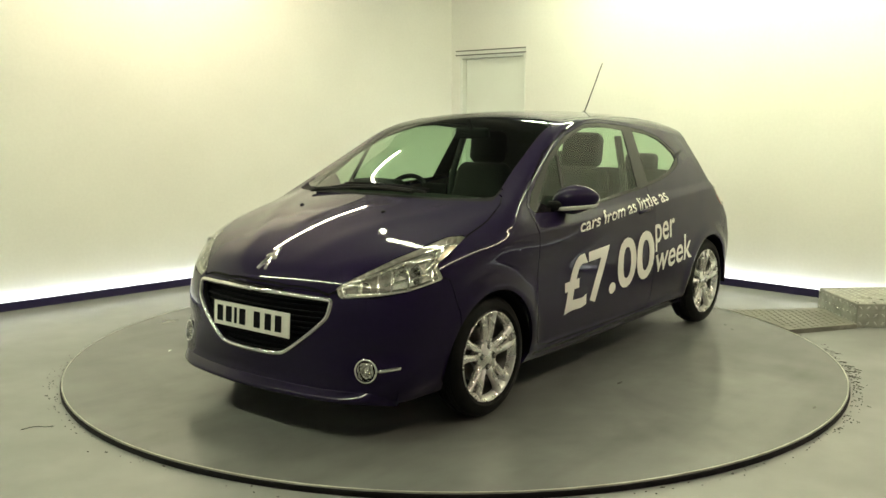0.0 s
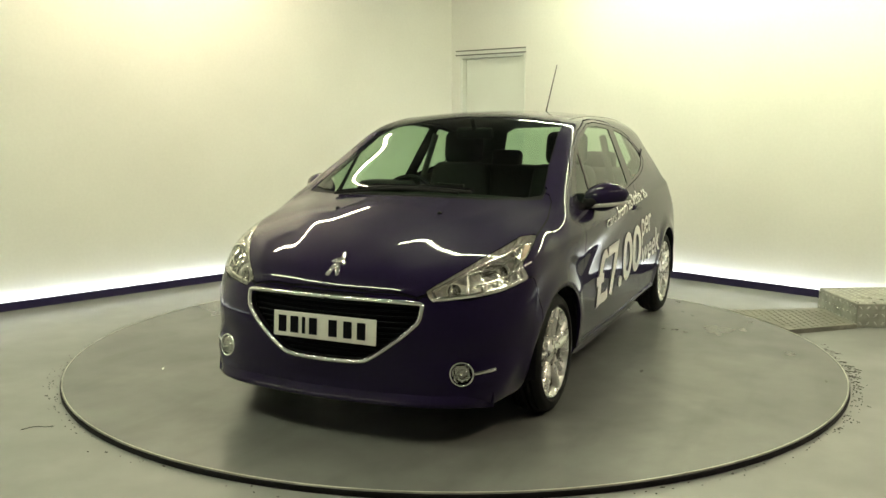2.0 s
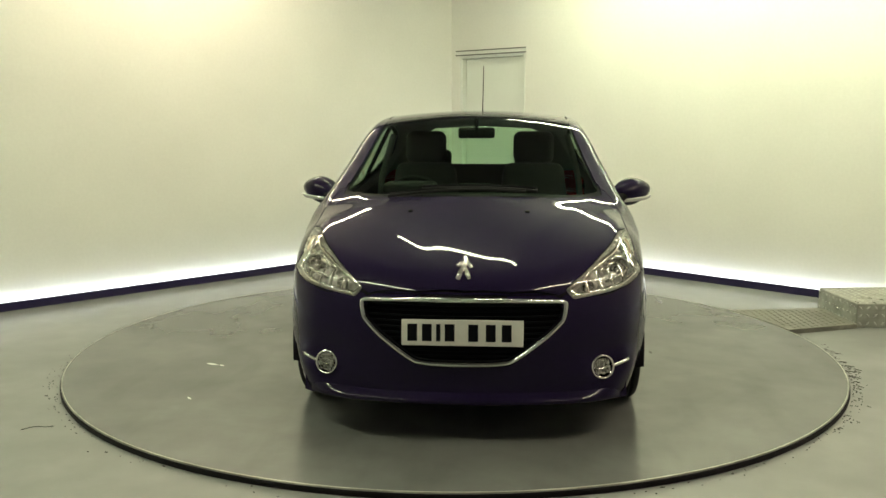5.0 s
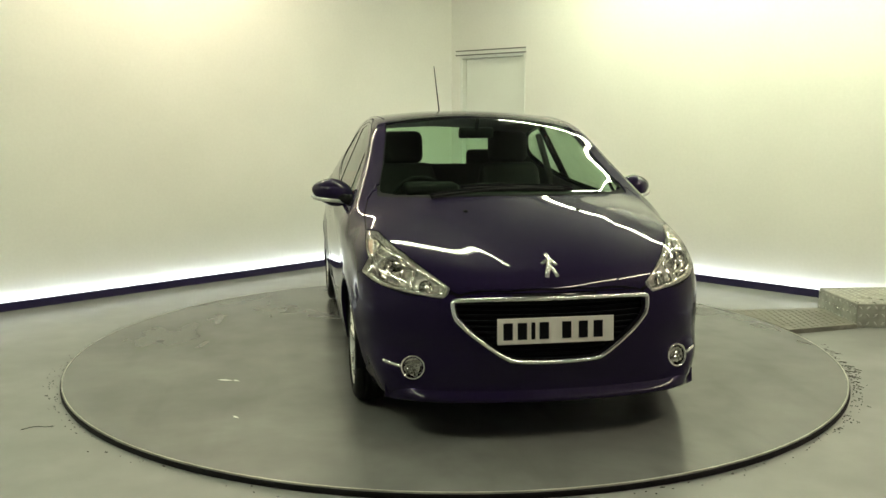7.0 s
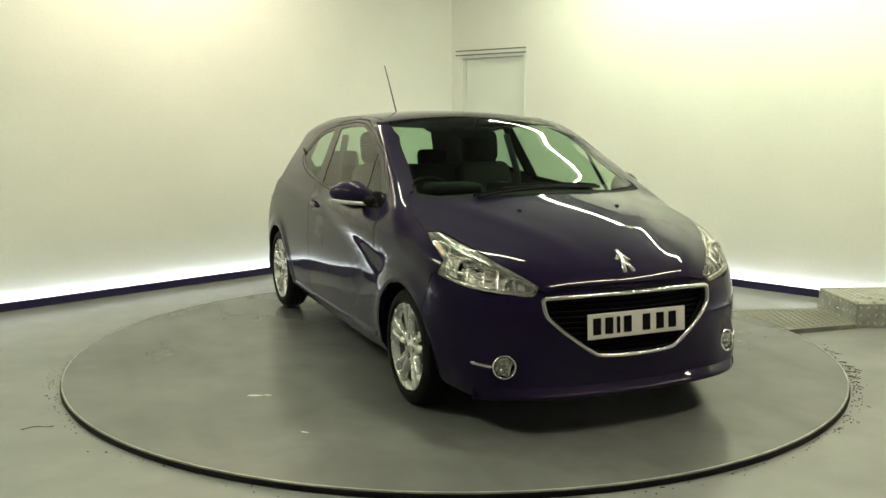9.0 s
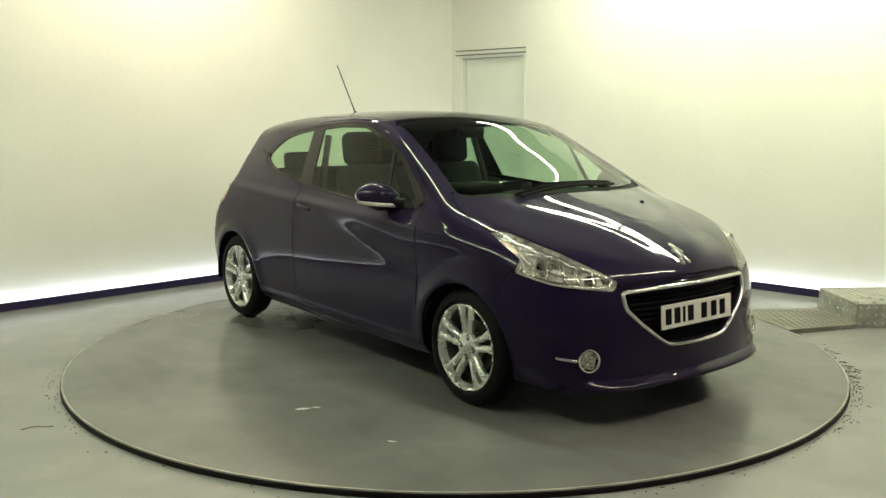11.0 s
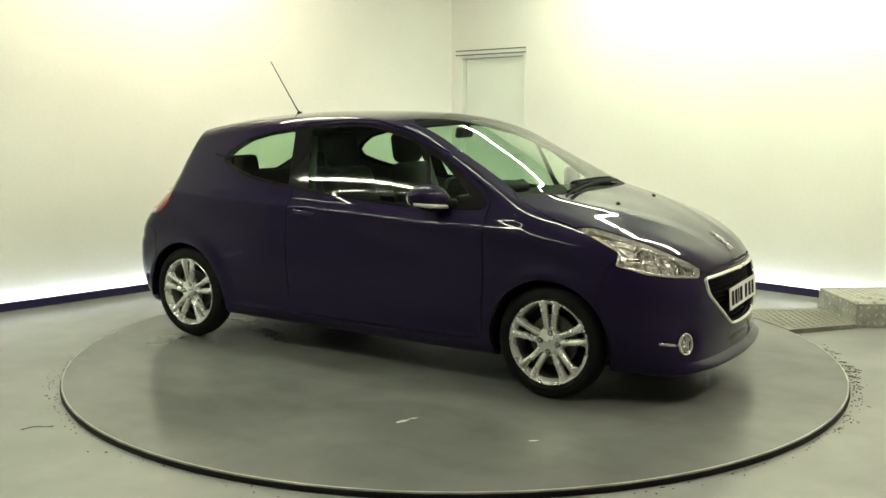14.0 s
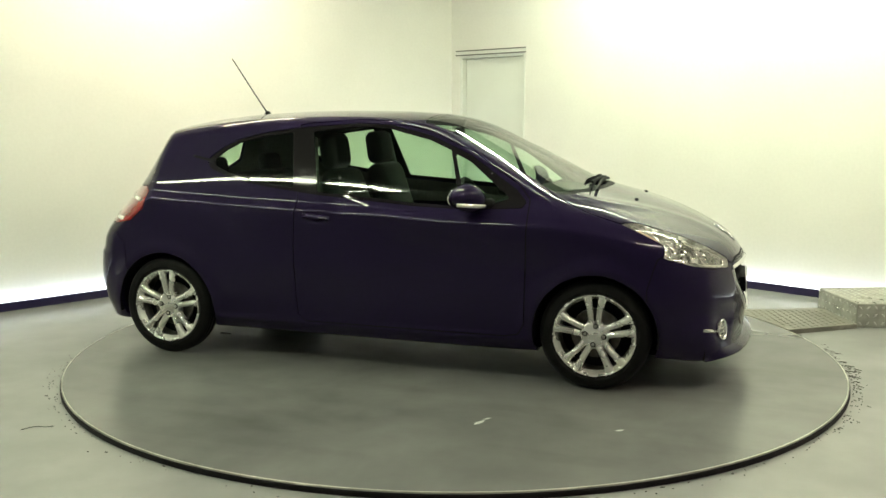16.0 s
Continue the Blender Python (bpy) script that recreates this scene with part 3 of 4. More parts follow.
def front_polygon(poly, rounding=0.0):
    full = list(poly) + [(-a, b) for a, b in reversed(poly)]
    return lambda v: np.maximum(polygon_distance(v[:, 1], v[:, 2], full, rounding), 1.6 - v[:, 0])


def rear_polygon(poly, rounding=0.0):
    full = list(poly) + [(-a, b) for a, b in reversed(poly)]
    return lambda v: np.maximum(polygon_distance(v[:, 1], v[:, 2], full, rounding), v[:, 0] + 1.2)


def both(patch):
    v, tris = patch
    return np.concatenate([v, v * [1, -1, 1]]), np.concatenate([tris, tris[:, ::-1] + len(v)])


def other(patch):
    return patch[0] * [1, -1, 1], patch[1][:, ::-1]


def joined(*patches):
    vs, ts, n = [], [], 0
    for v, tris in patches:
        vs.append(v)
        ts.append(tris + n)
        n += len(v)
    return np.concatenate(vs), np.concatenate(ts)


def panel(name, patch, depth=0.012, offset=0.0, flip=False, skirt=False):
    """A mesh of a piece of skin with its smooth normals and an edge turned inwards."""
    v, tris = patch
    n = normals(v)
    a = v[tris]
    if (np.einsum("ij,ij->i", np.cross(a[:, 1] - a[:, 0], a[:, 2] - a[:, 0]), n[tris[:, 0]]) < 0).mean() > 0.5:
        tris = tris[:, ::-1]
    a = v[tris]
    wrong = np.einsum("ij,ij->i", np.cross(a[:, 1] - a[:, 0], a[:, 2] - a[:, 0]), n[tris[:, 0]]) < 0
    tris = np.where(wrong[:, None], tris[:, ::-1], tris)
    v = v + n * offset
    e = np.concatenate([tris[:, [0, 1]], tris[:, [1, 2]], tris[:, [2, 0]]])
    _, idx, cnt = np.unique(np.sort(e, 1), axis=0, return_index=True, return_counts=True)
    rim = e[idx[cnt == 1]]
    rim = rim[~((np.abs(v[rim[:, 0], 1]) < 1e-4) & (np.abs(v[rim[:, 1], 1]) < 1e-4))]
    faces = [] if skirt else [tuple(int(i) for i in f) for f in (tris[:, ::-1] if flip else tris)]
    nn = -n if flip else n
    if depth and len(rim):
        p, q = v[rim[:, 0]], v[rim[:, 1]]
        pd, qd = p - n[rim[:, 0]] * depth, q - n[rim[:, 1]] * depth
        fn = np.cross(pd - p, q - p)
        fn /= np.maximum(np.linalg.norm(fn, axis=1, keepdims=True), 1e-9)
        base, k = len(v), len(rim)
        v = np.concatenate([v, p, pd, qd, q])
        nn = np.concatenate([nn, fn, fn, fn, fn])
        for i in range(k):
            faces.append((base + i, base + k + i, base + 2 * k + i, base + 3 * k + i))
    me = bpy.data.meshes.new(name)
    me.from_pydata([tuple(c) for c in v.tolist()], [], faces)
    me.polygons.foreach_set("use_smooth", [True] * len(me.polygons))
    me.normals_split_custom_set_from_vertices([tuple(c) for c in nn.tolist()])
    return me


seams = []


def cut(patch, f, gap=0.0025):
    """Takes a panel out of the patch, leaving a narrow dark gap."""
    inner, rest = split(patch, f(patch[0]) + gap)
    strip, rest = split(rest, f(rest[0]) - gap)
    seams.append(strip)
    return inner, rest


half = skin()
arch = lambda v: np.maximum(np.hypot(np.abs(v[:, 0]) - WHEEL_X, v[:, 2] - WHEEL_Z) - ARCH_R, 0.45 - v[:, 1])
_, half = split(half, arch(half[0]))

WINDSCREEN_EDGE = [(1.205, 0.0), (1.19, 0.2), (1.147, 0.4), (1.072, 0.58), (1.01, 0.662), (0.955, 0.655), (0.77, 0.615), (0.5, 0.57), (0.27, 0.54), (0.245, 0.46), (0.225, 0.25), (0.215, 0.0)]
COWL_EDGE = [(1.245, 0.0), (1.23, 0.2), (1.185, 0.4), (1.115, 0.58), (1.05, 0.675), (0.95, 0.668), (0.9, 0.5), (0.9, 0.0)]
BONNET_EDGE = [(1.972, 0.0), (1.963, 0.2), (1.925, 0.42), (1.866, 0.505), (1.72, 0.632), (1.565, 0.714), (1.40, 0.762), (1.2, 0.752), (1.05, 0.72), (1.0, 0.69), (1.0, 0.0)]
WINDOWS = [(-1.035, 1.135), (-1.0, 1.10), (-0.88, 1.06), (-0.74, 1.03), (-0.59, 1.006), (-0.42, 0.988), (-0.3, 0.973), (0.02, 0.95), (0.3, 0.93), (0.6, 0.92),
           (0.88, 0.935), (0.90, 0.965), (0.84, 1.025), (0.57, 1.20), (0.326, 1.303), (0.08, 1.36), (-0.1, 1.368), (-0.4, 1.347), (-0.5, 1.337), (-0.7, 1.308), (-0.85, 1.275),
           (-0.95, 1.225), (-1.025, 1.17)]
QUARTER_GLASS = [(-0.975, 1.125), (-0.87, 1.085), (-0.74, 1.052), (-0.59, 1.03), (-0.455, 1.013), (-0.515, 1.31), (-0.7, 1.285), (-0.845, 1.25), (-0.935, 1.2), (-0.985, 1.155)]
DOOR_GLASS = [(-0.375, 1.318), (-0.29, 0.993), (0.02, 0.972), (0.29, 0.952), (0.535, 0.942), (0.452, 1.222), (0.326, 1.275), (0.08, 1.335), (-0.1, 1.342)]
FRONT_LIGHT = [(0.487, 1.203), (0.577, 0.948), (0.70, 0.946), (0.80, 0.985), (0.57, 1.165)]
DOOR_EDGE = [(0.90, 0.33), (0.87, 0.275), (0.8, 0.262), (-0.36, 0.262), (-0.40, 0.30), (-0.415, 0.7), (-0.405, 0.95), (-0.47, 1.35), (-0.4, 1.362), (-0.1, 1.383), (0.085, 1.375), (0.335, 1.317),
             (0.585, 1.214), (0.86, 1.04), (0.915, 0.975), (0.91, 0.8)]
HEADLAMP_EDGE = [(1.437, 0.626), (1.22, 0.643), (1.02, 0.663), (0.80, 0.705), (0.835, 0.765), (0.625, 0.866), (0.74, 0.864), (0.86, 0.838), (1.08, 0.786), (1.24, 0.737), (1.37, 0.695), (1.452, 0.664)]
GRILLE_EDGE = [(0.0, 0.622), (0.22, 0.621), (0.425, 0.612), (0.437, 0.585), (0.425, 0.535), (0.352, 0.465), (0.2, 0.362), (0.0, 0.352)]
REAR_WINDOW = [(0.0, 1.325), (0.37, 1.31), (0.44, 1.27), (0.50, 1.10), (0.44, 1.035), (0.0, 1.02)]
TAIL_LAMP = [(-1.41, 0.965), (-1.44, 0.985), (-1.56, 0.975), (-1.75, 0.95), (-1.80, 0.80), (-1.62, 0.775), (-1.50, 0.80), (-1.42, 0.87)]
BUMPER_EDGE = [(1.60, 0.708), (1.575, 0.70), (1.53, 0.55), (1.52, 0.10), (2.3, 0.10), (2.3, 0.665), (1.92, 0.645), (1.85, 0.63)]
REAR_BUMPER_EDGE = [(-1.55, 0.66), (-1.62, 0.72), (-2.2, 0.72), (-2.2, 0.1), (-1.5, 0.1), (-1.52, 0.5)]

headlamp = lambda v: np.maximum(np.maximum(polygon_distance(v[:, 0] - v[:, 1], v[:, 2], HEADLAMP_EDGE, 0.004), 0.3 - v[:, 1]), 1.2 - v[:, 0])
windscreen, half = cut(half, plan_polygon(WINDSCREEN_EDGE), 0.003)
cowl, half = cut(half, plan_polygon(COWL_EDGE), 0.002)
windows, half = cut(half, side_polygon(WINDOWS, 0.0), 0.002)
quarter_glass, windows = split(windows, side_polygon(QUARTER_GLASS, 0.006)(windows[0]))
door_glass, windows = split(windows, side_polygon(DOOR_GLASS, 0.006)(windows[0]))
front_light, windows = split(windows, side_polygon(FRONT_LIGHT, 0.004)(windows[0]))
lens, half = cut(half, headlamp, 0.0015)
grille_hole, half = split(half, front_polygon(GRILLE_EDGE)(half[0]))
rear_glass, half = cut(half, rear_polygon(REAR_WINDOW, 0.02), 0.003)
tail_lamp, half = cut(half, side_polygon(TAIL_LAMP, 0.008), 0.0025)
bonnet, half = cut(half, plan_polygon(BONNET_EDGE, 0.004, 0.63), 0.003)
door, half = cut(half, side_polygon(DOOR_EDGE, 0.004), 0.003)
bumper, half = cut(half, lambda v: polygon_distance(v[:, 0], v[:, 2], BUMPER_EDGE), 0.0022)
rear_bumper, half = cut(half, lambda v: polygon_distance(v[:, 0], v[:, 2], REAR_BUMPER_EDGE), 0.0022)

car = tagged(new("car"), "dark blue metallic three-door hatchback with white lettering on one door", "car")
body = part("body", panel("body", both(half), 0.02), PAINT, car, "dark blue metallic body shell")
part("bonnet", panel("bonnet", both(bonnet)), PAINT, car)
front_bumper = part("front_bumper", panel("front_bumper", both(bumper), 0.03), PAINT, car)
part("rear_bumper", panel("rear_bumper", both(rear_bumper), 0.03), PAINT, car)
part("windscreen", panel("windscreen", both(windscreen), 0.004), GLASS, car, "clear green-tinted windscreen")
part("rear_window", panel("rear_window", both(rear_glass), 0.004), GLASS, car, "green-tinted rear window")
part("cowl", panel("cowl", both(cowl), 0.01, -0.006), PLASTIC, car, "black plastic cowl under the windscreen")
tagged(part("panel_seal", panel("panel_seal", both(joined(*seams)), 0, -0.009), SEAM, car), kind="stuff")
part("grille", panel("grille", both(grille_hole), 0.0, -0.045), SEAM, car, "black grille mesh")

doors = {}
for side in (1, -1):
    pick = (lambda q: q) if side > 0 else other
    d = part("door", panel("door", pick(door)), PAINT, car)
    doors[side] = d
    part("window_surround", panel("window_surround", pick(windows), 0.01, -0.002), TRIM, car, "gloss black window surround")
    part("door_glass", panel("door_glass", pick(door_glass), 0.004, -0.005), GLASS, d, "green-tinted door glass")
    part("quarter_light", panel("quarter_light", pick(front_light), 0.004, -0.005), GLASS, d, "green-tinted glass")
    part("quarter_window", panel("quarter_window", pick(quarter_glass), 0.004, -0.005), GLASS, car, "green-tinted glass")
    lamp = part("headlamp", panel("lens", pick(lens), 0.006), LENS, car, "clear headlamp with bright reflectors")
    part("reflector", panel("reflector", pick(lens), 0.0, -0.045), REFLECTOR, lamp)
    part("bezel", panel("bezel", pick(lens), 0.046, -0.001, False, True), REFLECTOR, lamp)
    tail = part("tail_lamp", panel("tail_lamp", pick(tail_lamp), 0.02), RED, car, "red and clear tail lamp")
    # the dark cabin side of the shell and doors
    shell = joined(split(half, 0.8 - half[0][:, 2])[0], split(door, 0.8 - door[0][:, 2])[0])
    shell = split(shell, shell[0][:, 0] - 0.95)[0]
    part("cabin_lining", panel("cabin_lining", pick(shell), 0.0, -0.028, True), LINING, car, "grey cabin lining")


# ---- things laid on the skin ----
def on_side(x, z, side):
    """Points on the car's flank at the given lengths and heights."""
    x, z = np.asarray(x, float), np.asarray(z, float)
    lo, hi = np.full(x.shape, 0.3), np.full(x.shape, 1.2)
    for _ in range(30):
        m = (lo + hi) / 2
        f = field(np.stack([x, m, z], -1)) < 0
        lo, hi = np.where(f, m, lo), np.where(f, hi, m)
    p = np.stack([x, lo, z], -1)
    n = normals(p)
    return p * [1, side, 1], n * [1, side, 1]


def on_front(y, z):
    y, z = np.asarray(y, float), np.asarray(z, float)
    lo, hi = np.full(y.shape, 0.8), np.full(y.shape, 2.4)
    for _ in range(30):
        m = (lo + hi) / 2
        f = field(np.stack([m, y, z], -1)) < 0
        lo, hi = np.where(f, m, lo), np.where(f, hi, m)
    p = np.stack([lo, y, z], -1)
    return p, normals(p)


def on_top(x, y):
    x, y = np.asarray(x, float), np.asarray(y, float)
    lo, hi = np.full(x.shape, 0.5), np.full(x.shape, 1.8)
    for _ in range(30):
        m = (lo + hi) / 2
        f = field(np.stack([x, y, m], -1)) < 0
        lo, hi = np.where(f, m, lo), np.where(f, hi, m)
    p = np.stack([x, y, lo], -1)
    return p, normals(p)


def words(text, height, squeeze, bold, pieces=0.03):
    """Flat letters as a bmesh, cap height 1 at the base line, cut fine enough to bend."""
    cu = bpy.data.curves.new("letters", "FONT")
    cu.body, cu.size, cu.offset, cu.resolution_u = text, 1.0, bold, 5
    ob = bpy.data.objects.new("letters", cu)
    scene.collection.objects.link(ob)
    bpy.context.view_layer.update()
    me = bpy.data.meshes.new_from_object(ob.evaluated_get(bpy.context.evaluated_depsgraph_get()))
    bpy.data.objects.remove(ob)
    bm = bmesh.new()
    bm.from_mesh(me)
    k = height / 0.70
    for v in bm.verts:
        v.co = (v.co.x * k * squeeze, v.co.y * k, 0)
    wide = max(v.co.x for v in bm.verts)
    for i in range(1, int(wide / pieces) + 1):
        bmesh.ops.bisect_plane(bm, geom=bm.verts[:] + bm.edges[:] + bm.faces[:], plane_co=(i * pieces, 0, 0), plane_no=(1, 0, 0))
    for i in range(-2, int(height / pieces) + 2):
        bmesh.ops.bisect_plane(bm, geom=bm.verts[:] + bm.edges[:] + bm.faces[:], plane_co=(0, i * pieces, 0), plane_no=(0, 1, 0))
    return bm, wide


def letters_of(bm):
    """One bmesh for each letter: islands that overlap along the length belong together."""
    bm.verts.index_update()
    left, islands = set(bm.verts), []
    while left:
        todo, got = [left.pop()], []
        while todo:
            v = todo.pop()
            got.append(v)
            for e in v.link_edges:
                w = e.other_vert(v)
                if w in left:
                    left.remove(w)
                    todo.append(w)
        islands.append(got)
    islands.sort(key=lambda g: -max(v.co.x for v in g))
    groups = []
    for g in islands:
        hi, lo = max(v.co.x for v in g), min(v.co.x for v in g)
        if groups and hi > groups[-1][1] + 0.004 and lo > groups[-1][1] - 0.02:
            groups[-1][0].extend(g)
            groups[-1][1] = min(groups[-1][1], lo)
        else:
            groups.append([list(g), lo])
    out = []
    for verts, _ in groups:
        piece, table = bmesh.new(), {}
        for v in verts:
            table[v] = piece.verts.new(v.co)
        for f in {f for v in verts for f in v.link_faces}:
            piece.faces.new([table[v] for v in f.verts])
        out.append(piece)
    return out


def door_words(text, start, end, height, bold):
    """White letters on the near door from start to end, both (length, height) on the flank."""
    bm, wide = words(text, height, 1.0, bold)
    (xa, za), (xb, zb) = start, end
    run = math.hypot(xb - xa, zb - za)
    ux, uz = (xb - xa) / run, (zb - za) / run
    uv = np.array([v.co[:2] for v in bm.verts])
    u, w = uv[:, 0] * run / wide, uv[:, 1]
    p, n = on_side(xa + u * ux, za + u * uz + w, 1)
    p = p + n * 0.0045
    for v, c in zip(bm.verts, p):
        v.co = c
    for word_piece in letters_of(bm):
        part("letter", word_piece, WHITE_VINYL, doors[1], "white vinyl letter")
    bm.free()


door_words("cars from as little as", (0.535, 0.805), (-0.615, 0.89), 0.066, 0.01)
door_words("£7.00", (0.665, 0.395), (-0.395, 0.462), 0.272, 0.022)
door_words("per", (-0.40, 0.645), (-0.69, 0.665), 0.165, 0.012)
door_words("week", (-0.42, 0.46), (-0.945, 0.50), 0.165, 0.012)


def ribbon(points, nrm, width, thick):
    """A rounded strip along points, laid on the skin with the given normals."""
    bm = bmesh.new()
    pts, nr = [Vector(p) for p in points], [Vector(n) for n in nrm]
    k = len(pts)
    shape = [(-0.5, 0.0), (-0.45, 0.55), (-0.22, 0.95), (0.0, 1.05), (0.22, 0.95), (0.45, 0.55), (0.5, 0.0)]
    rows = []
    for i in range(k):
        d = (pts[min(i + 1, k - 1)] - pts[max(i - 1, 0)]).normalized()
        s = d.cross(nr[i]).normalized()
        rows.append([bm.verts.new(pts[i] + s * a * width + nr[i] * (b * thick - 0.002)) for a, b in shape])
    for a, b in zip(rows, rows[1:]):
        for j in range(len(shape) - 1):
            bm.faces.new((a[j], a[j + 1], b[j + 1], b[j]))
    for r in (rows[0], rows[-1]):
        bm.faces.new(r)
    return bm


def closed_front_path(poly, steps=8):
    full = list(poly) + [(-a, b) for a, b in reversed(poly)][1:-1]
    out = []
    n = len(full)
    for i in range(n):
        p0, p1, p2, p3 = (np.array(full[(i + k) % n]) for k in (-1, 0, 1, 2))
        for s in np.arange(steps) / steps:
            c = 0.5 * (2 * p1 + (p2 - p0) * s + (2 * p0 - 5 * p1 + 4 * p2 - p3) * s ** 2 + (3 * p1 - p0 - 3 * p2 + p3) * s ** 3)
            l = p1 + (p2 - p1) * s
            out.append(0.5 * c + 0.5 * l)
    out = np.array(out + [out[0]])
    return out[:, 0], out[:, 1]


fy, fz = closed_front_path([(a * 1.015, 0.487 + (b - 0.487) * 1.03) for a, b in GRILLE_EDGE])
gp, gn = on_front(fy, fz)
part("grille_frame", ribbon(gp, gn, 0.021, 0.011), CHROME, car, "chrome grille surround", True)
part("grille_wall", pipe([tuple(c) for c in (gp - gn * 0.02)[:-1]], 0.014, 6, True), SEAM, car)
for z in np.arange(0.375, 0.61, 0.026):
    inside = [y for y in np.linspace(-0.43, 0.43, 61) if polygon_distance(np.array([y]), np.array([z]), list(GRILLE_EDGE) + [(-a, b) for a, b in reversed(GRILLE_EDGE)])[0] < 0.0]
    if len(inside) > 3:
        yy = np.array(inside)
        pp, qn = on_front(yy, 0 * yy + z)
        part("grille_bar", ribbon(pp - qn * 0.038, qn, 0.008, 0.010), SEAM, car)


def make_spoiler():
    """A chin ledge swept along the foot of the front bumper."""
    bm = bmesh.new()
    yy = np.linspace(-0.72, 0.72, 53)
    pp, qn = on_front(yy, 0 * yy + 0.205)
    rows = []
    for p, n, y in zip(pp, qn, yy):
        out = Vector((n[0], n[1], 0)).normalized()
        k = 1 - 1.25 * max(0.0, (abs(y) - 0.42) / 0.30) ** 2
        rows.append([bm.verts.new(Vector(p) + out * a * k + Vector((0, 0, b))) for a, b in
                     ((-0.03, 0.030), (-0.004, 0.022), (0.018, 0.004), (0.036, -0.006), (0.041, -0.014), (0.038, -0.024), (0.02, -0.032), (-0.05, -0.036))])
    for a, b in zip(rows, rows[1:]):
        for j in range(len(a) - 1):
            bm.faces.new((a[j], a[j + 1], b[j + 1], b[j]))
    for r in (rows[0], rows[-1]):
        bm.faces.new(r)
    return part("spoiler", bm, PAINT, front_bumper, "dark blue chin spoiler", True)


make_spoiler()
sp, sn = on_front(np.linspace(-0.19, 0.19, 17), np.full(17, 0.640))
part("badge_strip", ribbon(sp, sn, 0.012, 0.004), TRIM, car)

plate = boxes(((2.012, -0.262, 0.432), (2.018, 0.262, 0.545), 0.0025))
for v in plate.verts:
    v.co.x -= 0.07 * (v.co.z - 0.432) + 0.02 * v.co.y ** 2
number_plate = part("number_plate", plate, PLATE_WHITE, front_bumper, "white number plate with dark bars")
chars = [-0.215, -0.152, -0.103, -0.054, 0.047, 0.122, 0.190]
for i, y in enumerate(chars):
    w = 0.042 if i != 2 else 0.018
    b = boxes(((2.017, y - w / 2, 0.452), (2.0198, y + w / 2, 0.526), 0.0008, 1))
    for v in b.verts:
        v.co.x -= 0.07 * (v.co.z - 0.432) + 0.02 * v.co.y ** 2
    part("bar", b, SEAM, number_plate)
part("plate_holder", boxes(((1.965, -0.20, 0.45), (2.009, 0.20, 0.53))), PLASTIC, car)

# badge: a plain chrome shape on the nose
by = np.array([-0.024, -0.013, 0.0, 0.010, 0.002])
bp, bn = on_front(by, np.array([0.708, 0.735, 0.757, 0.775, 0.792]))
badge = part("badge", ribbon(bp, bn, 0.022, 0.01), CHROME, car, "small plain chrome badge on the nose", True)
bp, bn = on_front(np.array([0.026, 0.016, 0.004]), np.array([0.710, 0.732, 0.757]))
part("badge_leg", ribbon(bp, bn, 0.018, 0.009), CHROME, badge, "", True)
bp, bn = on_front(np.array([-0.030, -0.012, 0.014, 0.034]), np.array([0.758, 0.768, 0.772, 0.752]))
part("badge_arm", ribbon(bp, bn, 0.018, 0.009), CHROME, badge, "", True)


def oriented(bm, at, normal, up=(0, 0, 1)):
    """Turns a bmesh whose axis is z so that z lies along normal, and puts it at a place."""
    n = Vector(normal).normalized()
    s = Vector(up).cross(n).normalized()
    u = n.cross(s)
    m = Matrix(((s.x, u.x, n.x, at[0]), (s.y, u.y, n.y, at[1]), (s.z, u.z, n.z, at[2]), (0, 0, 0, 1)))
    bmesh.ops.transform(bm, matrix=m, verts=bm.verts)
    return bm


def on_lamp(q, z, side, sink=0.0):
    """Points of the skin at the front corner, q being length less width."""
    q, z = np.asarray(q, float), np.asarray(z, float)
    lo, hi = np.full(q.shape, 0.2), np.full(q.shape, 1.1)
    for _ in range(30):
        m = (lo + hi) / 2
        f = field(np.stack([q + m, m, z], -1)) < 0
        lo, hi = np.where(f, m, lo), np.where(f, hi, m)
    p = np.stack([q + lo, lo, z], -1)
    n = normals(p)
    return (p - n * sink) * [1, side, 1], n * [1, side, 1]


